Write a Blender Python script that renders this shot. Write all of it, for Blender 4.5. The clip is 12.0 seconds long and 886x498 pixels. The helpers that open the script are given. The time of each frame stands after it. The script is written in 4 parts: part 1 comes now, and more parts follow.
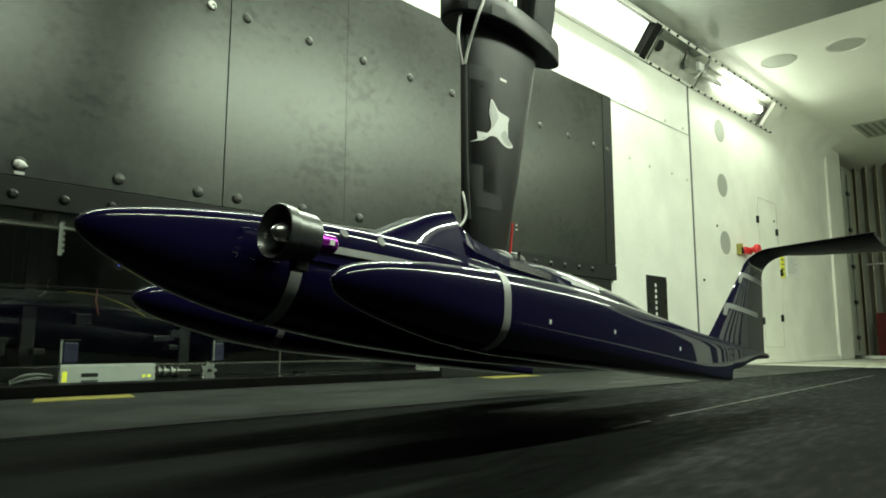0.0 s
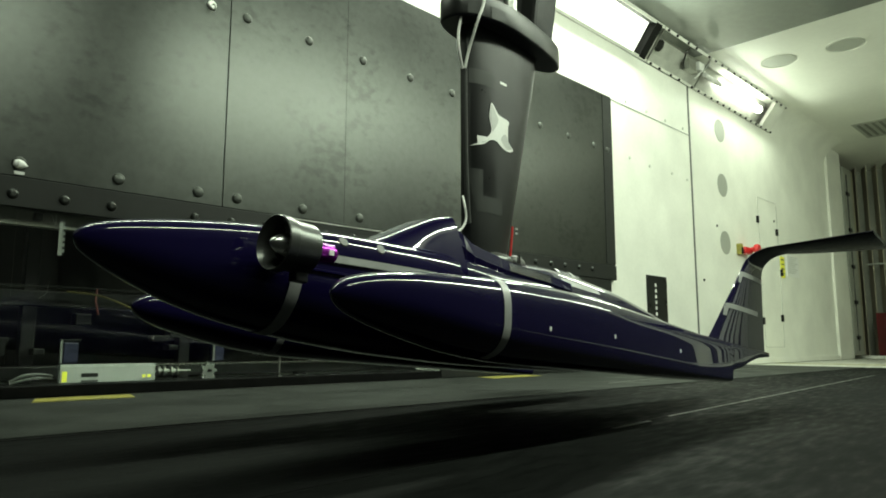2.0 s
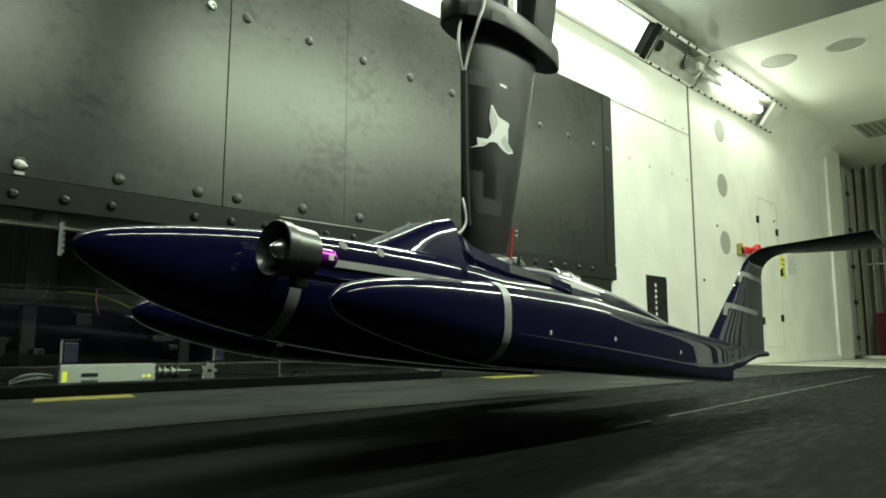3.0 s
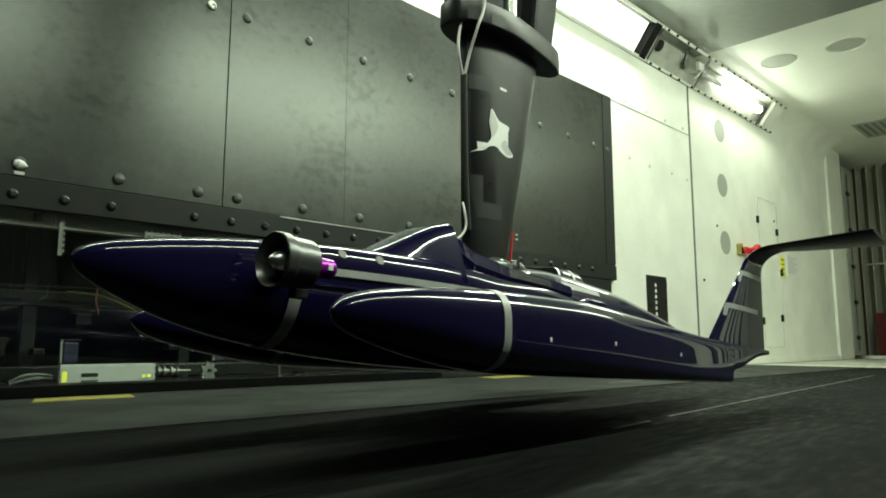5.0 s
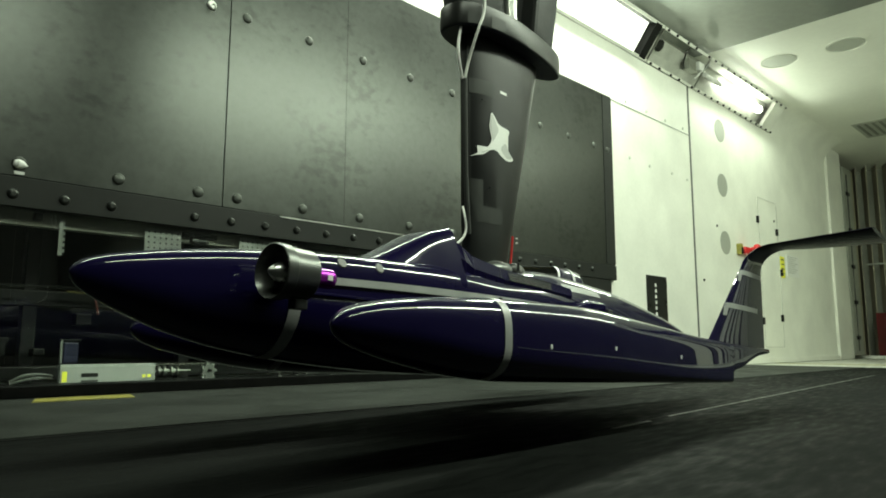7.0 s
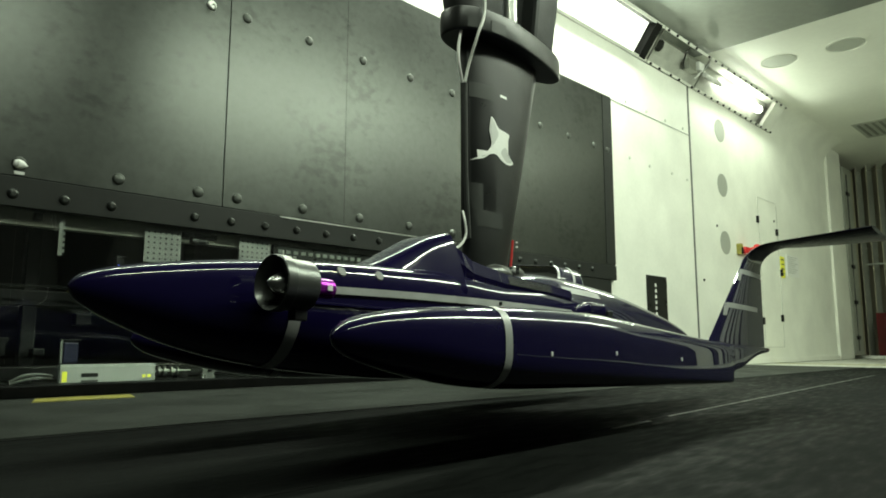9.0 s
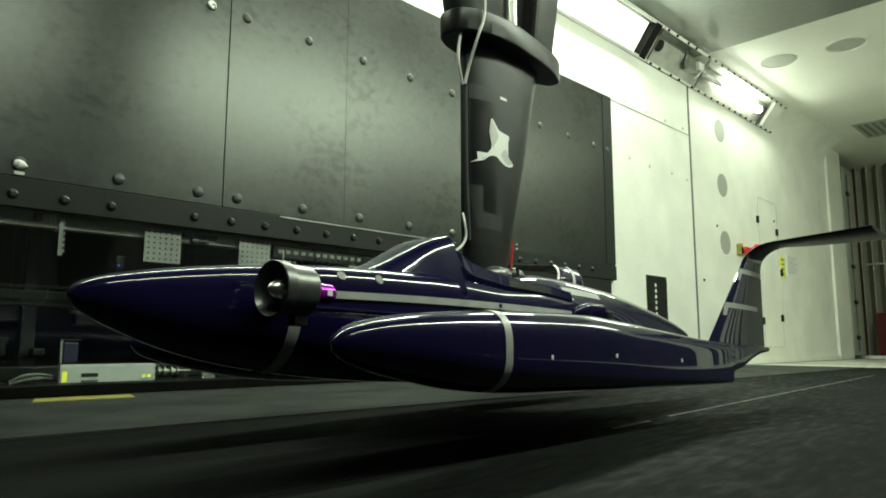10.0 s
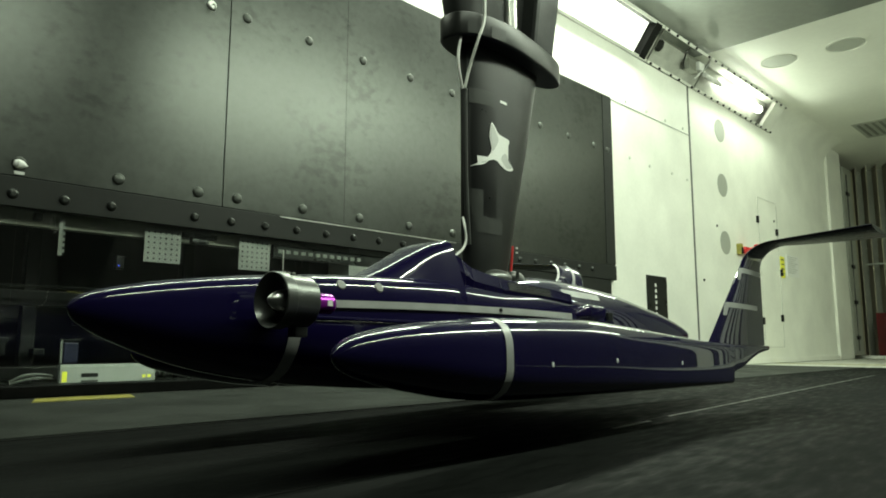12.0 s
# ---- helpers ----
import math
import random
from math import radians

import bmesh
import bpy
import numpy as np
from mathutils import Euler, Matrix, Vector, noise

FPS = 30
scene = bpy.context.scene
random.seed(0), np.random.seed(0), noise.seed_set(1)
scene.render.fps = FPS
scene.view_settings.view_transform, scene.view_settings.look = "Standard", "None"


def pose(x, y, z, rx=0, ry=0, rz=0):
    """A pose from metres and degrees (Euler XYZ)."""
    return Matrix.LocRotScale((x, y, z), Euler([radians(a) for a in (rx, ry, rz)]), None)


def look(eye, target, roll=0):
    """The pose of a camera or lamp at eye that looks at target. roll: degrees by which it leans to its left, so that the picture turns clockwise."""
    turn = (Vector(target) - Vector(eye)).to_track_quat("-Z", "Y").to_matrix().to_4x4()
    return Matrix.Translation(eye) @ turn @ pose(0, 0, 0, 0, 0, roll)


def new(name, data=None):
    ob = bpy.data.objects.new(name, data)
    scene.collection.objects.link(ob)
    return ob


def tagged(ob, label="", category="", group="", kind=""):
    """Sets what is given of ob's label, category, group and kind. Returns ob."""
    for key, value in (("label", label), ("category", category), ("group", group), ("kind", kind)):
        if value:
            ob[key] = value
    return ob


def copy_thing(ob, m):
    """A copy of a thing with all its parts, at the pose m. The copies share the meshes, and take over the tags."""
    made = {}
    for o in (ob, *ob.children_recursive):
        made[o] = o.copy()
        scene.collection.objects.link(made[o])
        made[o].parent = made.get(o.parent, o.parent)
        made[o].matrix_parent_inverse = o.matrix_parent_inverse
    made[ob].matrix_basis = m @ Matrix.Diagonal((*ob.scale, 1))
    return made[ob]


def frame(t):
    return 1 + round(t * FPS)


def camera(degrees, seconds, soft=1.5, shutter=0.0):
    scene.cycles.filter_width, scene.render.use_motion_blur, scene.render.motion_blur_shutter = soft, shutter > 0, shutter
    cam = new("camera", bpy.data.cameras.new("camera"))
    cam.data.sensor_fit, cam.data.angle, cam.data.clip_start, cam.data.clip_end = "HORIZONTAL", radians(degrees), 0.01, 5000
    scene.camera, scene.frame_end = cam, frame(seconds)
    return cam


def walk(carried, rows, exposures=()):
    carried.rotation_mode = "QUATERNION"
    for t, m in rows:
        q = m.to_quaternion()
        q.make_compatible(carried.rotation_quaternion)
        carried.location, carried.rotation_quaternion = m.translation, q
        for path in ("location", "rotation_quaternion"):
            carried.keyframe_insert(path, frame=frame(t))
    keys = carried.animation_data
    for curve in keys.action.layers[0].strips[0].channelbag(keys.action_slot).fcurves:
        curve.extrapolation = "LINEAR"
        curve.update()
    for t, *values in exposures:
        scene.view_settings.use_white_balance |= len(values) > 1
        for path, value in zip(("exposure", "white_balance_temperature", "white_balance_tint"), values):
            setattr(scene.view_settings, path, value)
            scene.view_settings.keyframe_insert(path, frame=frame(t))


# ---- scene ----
# World: x along the tunnel, y towards the far wall, z up; the model is yawed 4.93 degrees to the tunnel.
YAW = 4.93
cam = camera(65.6, 12.0, soft=1.8)
_fw = Vector((math.cos(radians(7.815)) * math.cos(radians(45.125)), math.cos(radians(7.815)) * math.sin(radians(45.125)), math.sin(radians(7.815))))
EYE = Vector((0.0, 0.0, 0.19))
CAM = look(EYE, EYE + _fw, 0.11)
walk(cam, [(0.0, CAM), (12.0, CAM)], exposures=[(0.0, 0.0), (12.0, 0.0)])

# ---- world and light ----
world = bpy.data.worlds.new("world")
world.use_nodes = True
world.node_tree.nodes["Background"].inputs[0].default_value = (0.02, 0.022, 0.02, 1)
world.node_tree.nodes["Background"].inputs[1].default_value = 0.2
scene.world = world
scene.view_settings.exposure = 0.0


def area_lamp(name, at, target, sx, sy, watts, colour):
    d = bpy.data.lights.new(name, "AREA")
    d.shape, d.size, d.size_y, d.energy, d.color = "RECTANGLE", sx, sy, watts, colour
    ob = new(name, d)
    ob.matrix_world = look(at, target)
    return ob


LAMP = (0.87, 1.0, 0.78)
WALL_Y, NEAR_Y, CEIL_Z = 2.65, -0.6, 2.74


# ---- materials ----
def mat(name, colour, rough=0.5, metal=0.0, var=0.15, scale=8.0, bump=0.0, bscale=60.0, coat=0.0, fine=0.05, spec=0.5, stretch=(1, 1, 1), ior=1.5, smudge=0.0):
    """Two scales of colour and roughness variation and a fine relief."""
    m = bpy.data.materials.new(name)
    m.use_nodes = True
    nt = m.node_tree
    b = nt.nodes["Principled BSDF"]
    tc = nt.nodes.new("ShaderNodeTexCoord")
    mp = nt.nodes.new("ShaderNodeMapping")
    mp.inputs["Scale"].default_value = stretch
    nt.links.new(tc.outputs["Object"], mp.inputs[0])
    n1, n2 = nt.nodes.new("ShaderNodeTexNoise"), nt.nodes.new("ShaderNodeTexNoise")
    n1.inputs["Scale"].default_value, n1.inputs["Detail"].default_value = scale, 5
    n2.inputs["Scale"].default_value, n2.inputs["Detail"].default_value = scale * 14, 3
    for n in (n1, n2):
        nt.links.new(mp.outputs[0], n.inputs["Vector"])
    r1 = nt.nodes.new("ShaderNodeMapRange")
    r1.inputs[1].default_value, r1.inputs[2].default_value = 0.3, 0.7
    r1.inputs[3].default_value, r1.inputs[4].default_value = 1 - var, 1 + var
    r2 = nt.nodes.new("ShaderNodeMapRange")
    r2.inputs[1].default_value, r2.inputs[2].default_value = 0.3, 0.7
    r2.inputs[3].default_value, r2.inputs[4].default_value = 1 - fine, 1 + fine
    nt.links.new(n1.outputs[0], r1.inputs[0])
    nt.links.new(n2.outputs[0], r2.inputs[0])
    mu = nt.nodes.new("ShaderNodeMath")
    mu.operation = "MULTIPLY"
    nt.links.new(r1.outputs[0], mu.inputs[0])
    nt.links.new(r2.outputs[0], mu.inputs[1])
    gloss = mu
    if smudge:
        n4, n5 = nt.nodes.new("ShaderNodeTexNoise"), nt.nodes.new("ShaderNodeTexNoise")
        n4.inputs["Scale"].default_value, n4.inputs["Detail"].default_value = 24.0, 8
        n5.inputs["Scale"].default_value, n5.inputs["Detail"].default_value = 2.3, 2
        mq = nt.nodes.new("ShaderNodeMapping")
        mq.inputs["Scale"].default_value = (0.8, 1.0, 1.15)
        nt.links.new(tc.outputs["Object"], mq.inputs[0])
        nt.links.new(mq.outputs[0], n4.inputs["Vector"])
        nt.links.new(mq.outputs[0], n5.inputs["Vector"])
        ad = nt.nodes.new("ShaderNodeMath")
        nt.links.new(n4.outputs[0], ad.inputs[0])
        nt.links.new(n5.outputs[0], ad.inputs[1])
        r4 = nt.nodes.new("ShaderNodeMapRange")
        r4.interpolation_type = "SMOOTHSTEP"
        r4.inputs[1].default_value, r4.inputs[2].default_value = 1.02, 1.34
        r4.inputs[3].default_value, r4.inputs[4].default_value = 1.0, 1.0 - smudge
        nt.links.new(ad.outputs[0], r4.inputs[0])
        m2 = nt.nodes.new("ShaderNodeMath")
        m2.operation = "MULTIPLY"
        nt.links.new(mu.outputs[0], m2.inputs[0])
        nt.links.new(r4.outputs[0], m2.inputs[1])
        mu = m2
    mx = nt.nodes.new("ShaderNodeVectorMath")
    mx.operation = "SCALE"
    mx.inputs[0].default_value = colour
    nt.links.new(mu.outputs[0], mx.inputs["Scale"])
    nt.links.new(mx.outputs[0], b.inputs["Base Color"])
    rr = nt.nodes.new("ShaderNodeMath")
    rr.operation = "MULTIPLY"
    rr.use_clamp = True
    rr.inputs[1].default_value = rough
    nt.links.new(gloss.outputs[0], rr.inputs[0])
    nt.links.new(rr.outputs[0], b.inputs["Roughness"])
    b.inputs["Metallic"].default_value = metal
    b.inputs["Coat Weight"].default_value = coat
    b.inputs["Coat Roughness"].default_value = 0.012
    b.inputs["Specular IOR Level"].default_value = spec
    b.inputs["IOR"].default_value = ior
    b.inputs["Coat IOR"].default_value = 1.42
    if bump:
        n3 = nt.nodes.new("ShaderNodeTexNoise")
        n3.inputs["Scale"].default_value, n3.inputs["Detail"].default_value = bscale, 4
        nt.links.new(mp.outputs[0], n3.inputs["Vector"])
        bp = nt.nodes.new("ShaderNodeBump")
        bp.inputs["Strength"].default_value, bp.inputs["Distance"].default_value = bump, 0.002
        nt.links.new(n3.outputs[0], bp.inputs["Height"])
        nt.links.new(bp.outputs[0], b.inputs["Normal"])
    return m


def glow(name, colour, strength):
    m = bpy.data.materials.new(name)
    m.use_nodes = True
    b = m.node_tree.nodes["Principled BSDF"]
    b.inputs["Base Color"].default_value = (*colour, 1)
    b.inputs["Emission Color"].default_value = (*colour, 1)
    b.inputs["Emission Strength"].default_value = strength
    return m


def glass(name, rough=0.0, tint=(0.9, 0.95, 0.92)):
    m = bpy.data.materials.new(name)
    m.use_nodes = True
    b = m.node_tree.nodes["Principled BSDF"]
    b.inputs["Base Color"].default_value = (*tint, 1)
    b.inputs["Transmission Weight"].default_value = 1.0
    b.inputs["Roughness"].default_value = rough
    b.inputs["IOR"].default_value = 1.55
    return m


PAINT = mat("indigo_lacquer", (0.0054, 0.0037, 0.028), 0.30, 0, 0.06, 5, coat=1.0, fine=0.02, spec=0.02)
WINGP = mat("dark_indigo_satin", (0.0050, 0.0048, 0.011), 0.24, 0, 0.06, 6, fine=0.02, spec=0.3, ior=1.3)
TAPE = mat("silver_tape", (0.36, 0.37, 0.36), 0.42, 0.25, 0.12, 20, bump=0.2, bscale=120)
BLACK = mat("black_carbon", (0.0110, 0.0122, 0.0115), 0.42, 0, 0.15, 12, spec=0.28)
MAST = mat("matt_black_mast", (0.012, 0.013, 0.0125), 0.55, 0, 0.2, 9, spec=0.2, bump=0.05)
COLLAR = mat("satin_black_collar", (0.013, 0.0142, 0.013), 0.38, 0, 0.15, 10, spec=0.4)
INSERT = mat("gloss_black_insert", (0.004, 0.0045, 0.0045), 0.3, 0, 0.1, 12, spec=0.3)
SATIN_BLACK = mat("satin_black", (0.008, 0.009, 0.008), 0.30, 0, 0.15, 10, spec=0.35)
GREY_TAPE = mat("grey_gaffer_tape", (0.026, 0.0285, 0.026), 0.55, 0, 0.15, 25, spec=0.25)
PANEL = mat("black_anodised_panel", (0.066, 0.071, 0.065), 0.34, 0.88, 0.07, 2.4, bump=0.035, bscale=22, fine=0.07, smudge=0.26)
RAIL = mat("dark_grey_rail", (0.017, 0.0188, 0.017), 0.5, 0.1, 0.18, 6, bump=0.1, spec=0.25)
RIVET = mat("dark_metal_rivet", (0.085, 0.092, 0.083), 0.48, 0.8, 0.15, 40)
BOLT = mat("black_oxide_bolt", (0.034, 0.037, 0.034), 0.38, 0.7, 0.15, 40)
WHITE = mat("white_wall_paint", (0.76, 0.77, 0.70), 0.45, 0, 0.08, 2.6, bump=0.05, bscale=30, fine=0.02)
CEIL = mat("white_ceiling_paint", (0.72, 0.73, 0.66), 0.4, 0, 0.05, 1.6, fine=0.02)
CEIL_GREY = mat("grey_glossy_ceiling_panel", (0.20, 0.215, 0.195), 0.12, 0.0, 0.08, 1.2, coat=0.6)
PORT = mat("grey_port_disc", (0.33, 0.345, 0.30), 0.5, 0, 0.06, 8)
SEAM = mat("dark_joint", (0.09, 0.095, 0.085), 0.7, 0, 0.2, 12)
BELT = mat("dark_rubber_belt", (0.0067, 0.0075, 0.0070), 0.68, 0, 0.22, 3.0, bump=0.25, bscale=160, fine=0.22, spec=0.4, stretch=(0.25, 1, 1), ior=1.10)
FLOOR = mat("pale_floor_paint", (0.50, 0.51, 0.45), 0.35, 0, 0.08, 2)
SILL = mat("grey_floor_plate", (0.026, 0.029, 0.026), 0.6, 0.0, 0.25, 4, bump=0.1, ior=1.15)
YELLOW = mat("yellow_tape", (0.24, 0.215, 0.035), 0.55, 0, 0.4, 18)
SEAL = mat("black_gap_seal", (0.0022, 0.0024, 0.0022), 0.8, 0, 0.2, 20, spec=0.1)
LINE = mat("worn_white_line", (0.045, 0.047, 0.042), 0.6, 0, 0.4, 12)
ALU = mat("turned_aluminium", (0.72, 0.73, 0.71), 0.28, 1.0, 0.03, 30, fine=0.01)
FANGREY = mat("grey_fan_housing", (0.105, 0.11, 0.105), 0.33, 0.75, 0.03, 14, fine=0.01)
PURPLE = mat("purple_anodised", (0.30, 0.02, 0.36), 0.25, 0.7, 0.08, 30)
WHITEP = mat("white_plastic", (0.74, 0.75, 0.72), 0.45, 0, 0.05, 20)
# white taken down to grey for shade behind the window; also grey hull discs
DIM_WHITE = mat("darkened_white_metal", (0.118, 0.125, 0.115), 0.5, 0.1, 0.12, 10)
RED = mat("red_plastic", (0.55, 0.02, 0.02), 0.4, 0, 0.1, 12)
# colour of the added sheet that stands for red light on the vanes
RED_GLOW = mat("red_glow_sheet", (0.17, 0.024, 0.024), 0.75, 0, 0.35, 4)
BROWN = mat("brown_grey_vane", (0.30, 0.275, 0.20), 0.6, 0, 0.12, 3)
# black panels, and the window room's walls with their shade in the colour
DARKROOM = mat("black_and_shade_paint", (0.007, 0.0075, 0.007), 0.7, 0, 0.2, 4)
# dark fittings, and the room's machine frame darkened to stand for shade
DARKMETAL = mat("dark_and_shaded_metal", (0.0055, 0.006, 0.0055), 0.45, 0.2, 0.2, 10, spec=0.25)
STEEL = mat("brushed_steel", (0.45, 0.46, 0.43), 0.32, 1.0, 0.12, 18)
# darkened, as the block stands in the room's shade
BLUE = mat("blue_plastic", (0.003, 0.004, 0.022), 0.4, 0, 0.1, 12)
# beige darkened, the shade on the beam is in this colour
BEIGE = mat("dimmed_beige_paint", (0.095, 0.096, 0.078), 0.55, 0, 0.15, 8)
VENT_SLOT = mat("shaded_vent_slot", (0.17, 0.175, 0.155), 0.6, 0, 0.1, 12)
JOINT = mat("pale_joint", (0.52, 0.53, 0.48), 0.7, 0, 0.2, 12)
# white box enamel, lowered to stand for the dim room
BOXW = mat("dimmed_white_enamel", (0.27, 0.285, 0.27), 0.45, 0, 0.08, 12)
TROUGH = mat("dull_white_enamel", (0.45, 0.46, 0.41), 0.35, 0.1, 0.15, 9)
CABLE = mat("white_cable", (0.66, 0.67, 0.63), 0.45, 0, 0.08, 30)
TUBE = glow("lamp_diffuser", (0.93, 1.0, 0.84), 1.7)
TUBE_FAR = glow("lamp_tube", (0.93, 1.0, 0.84), 10.0)
SMOKED = mat("smoked_panel", (0.009, 0.0105, 0.010), 0.22, 0, 0.12, 14, coat=0.4)
# red dimmed to carry the room's shade
DIM_RED = mat("dimmed_red_cable", (0.10, 0.012, 0.010), 0.5, 0, 0.1, 20)
PANE = glass("clear_pane")
LED = glow("blue_led", (0.05, 0.1, 1.0), 1.2)


# ---- mesh helpers ----
def part(name, bm, material, parent=None, label="", smooth=False):
    me = bpy.data.meshes.new(name)
    bm.normal_update()
    if smooth:
        for e in bm.edges:
            if len(e.link_faces) == 2 and e.calc_face_angle(0) > 0.5:
                e.smooth = False
    bm.to_mesh(me)
    bm.free()
    me.materials.append(material)
    if smooth:
        for p in me.polygons:
            p.use_smooth = True
    ob = new(name, me)
    if parent is not None:
        ob.parent = parent
    if label:
        ob["label"] = label
    return ob


def thing(name, label, category, group="", kind="", at=None):
    ob = new(name)
    ob.empty_display_size = 0.05
    if at is not None:
        ob.matrix_world = at
    return tagged(ob, label, category, group, kind)


def box(x0, x1, y0, y1, z0, z1, bevel=0.0, seg=2, bm=None, m=None):
    own = bmesh.new()
    bmesh.ops.create_cube(own, size=1, matrix=Matrix.LocRotScale(((x0 + x1) / 2, (y0 + y1) / 2, (z0 + z1) / 2), None, (abs(x1 - x0), abs(y1 - y0), abs(z1 - z0))))
    if bevel:
        bmesh.ops.bevel(own, geom=own.edges[:], offset=bevel, segments=seg, affect="EDGES", profile=0.6)
    if m is not None:
        own.transform(m)
    if bm is None:
        return own
    return join(bm, own)


def join(bm, other):
    me = bpy.data.meshes.new("join")
    other.to_mesh(me)
    other.free()
    bm.from_mesh(me)
    bpy.data.meshes.remove(me)
    return bm


def lathe(profile, seg=40, m=None, bm=None):
    """Revolves (along, radius) pairs about the x axis."""
    own = bmesh.new()
    rings = []
    for a, r in profile:
        rings.append([own.verts.new((a, r * math.cos(2 * math.pi * k / seg), r * math.sin(2 * math.pi * k / seg))) for k in range(seg)])
    for p, q in zip(rings, rings[1:]):
        for k in range(seg):
            own.faces.new((p[k], p[(k + 1) % seg], q[(k + 1) % seg], q[k]))
    bmesh.ops.remove_doubles(own, verts=own.verts, dist=1e-5)
    bmesh.ops.recalc_face_normals(own, faces=own.faces)
    if m is not None:
        own.transform(m)
    return own if bm is None else join(bm, own)


def tube(points, r, seg=8, bm=None):
    """A bent round bar through points, smoothed."""
    pts = [Vector(p) for p in points]
    fine = []
    for i in range(len(pts) - 1):
        a, b, c, d = pts[max(i - 1, 0)], pts[i], pts[i + 1], pts[min(i + 2, len(pts) - 1)]
        for k in range(8):
            t = k / 8
            fine.append(0.5 * ((2 * b) + (c - a) * t + (2 * a - 5 * b + 4 * c - d) * t * t + (3 * b - a - 3 * c + d) * t ** 3))
    fine.append(pts[-1])
    own = bmesh.new()
    rings = []
    for i, p in enumerate(fine):
        d = (fine[min(i + 1, len(fine) - 1)] - fine[max(i - 1, 0)]).normalized()
        s = d.cross(Vector((0.31, 0.2, 0.93))).normalized()
        u = d.cross(s)
        rings.append([own.verts.new(p + r * (s * math.cos(2 * math.pi * k / seg) + u * math.sin(2 * math.pi * k / seg))) for k in range(seg)])
    for p, q in zip(rings, rings[1:]):
        for k in range(seg):
            own.faces.new((p[k], p[(k + 1) % seg], q[(k + 1) % seg], q[k]))
    own.faces.new(rings[0])
    own.faces.new(rings[-1][::-1])
    bmesh.ops.recalc_face_normals(own, faces=own.faces)
    return own if bm is None else join(bm, own)


def prism(outline, y0, y1, bevel=0.0, axis="y"):
    """A plate with an outline in (x, z), from y0 to y1."""
    own = bmesh.new()
    a = [own.verts.new((x, y0, z)) for x, z in outline]
    b = [own.verts.new((x, y1, z)) for x, z in outline]
    own.faces.new(a)
    own.faces.new(b[::-1])
    n = len(a)
    for k in range(n):
        own.faces.new((a[k], b[k], b[(k + 1) % n], a[(k + 1) % n]))
    bmesh.ops.recalc_face_normals(own, faces=own.faces)
    if bevel:
        bmesh.ops.bevel(own, geom=own.edges[:], offset=bevel, segments=2, affect="EDGES", profile=0.6)
    return own


def interp(table, u):
    """Smooth values of a table of (u, values...) at u."""
    k = 0
    while k < len(table) - 2 and u > table[k + 1][0]:
        k += 1
    p0, p1, p2, p3 = table[max(k - 1, 0)], table[k], table[k + 1], table[min(k + 2, len(table) - 1)]
    h = p2[0] - p1[0]
    t = min(max((u - p1[0]) / h, 0), 1)
    out = []
    for i in range(1, len(p1)):
        d = (p2[i] - p1[i]) / h
        e0 = (p1[i] - p0[i]) / (p1[0] - p0[0]) if p1[0] > p0[0] else d
        e1 = (p3[i] - p2[i]) / (p3[0] - p2[0]) if p3[0] > p2[0] else d
        m1 = 0 if e0 * d <= 0 else 2 * e0 * d / (e0 + d)
        m2 = 0 if e1 * d <= 0 else 2 * e1 * d / (e1 + d)
        if p1[0] == p0[0]:
            m1 = d
        if p3[0] == p2[0]:
            m2 = d
        out.append((2 * t ** 3 - 3 * t * t + 1) * p1[i] + (t ** 3 - 2 * t * t + t) * h * m1 + (3 * t * t - 2 * t ** 3) * p2[i] + (t ** 3 - t * t) * h * m2)
    return out


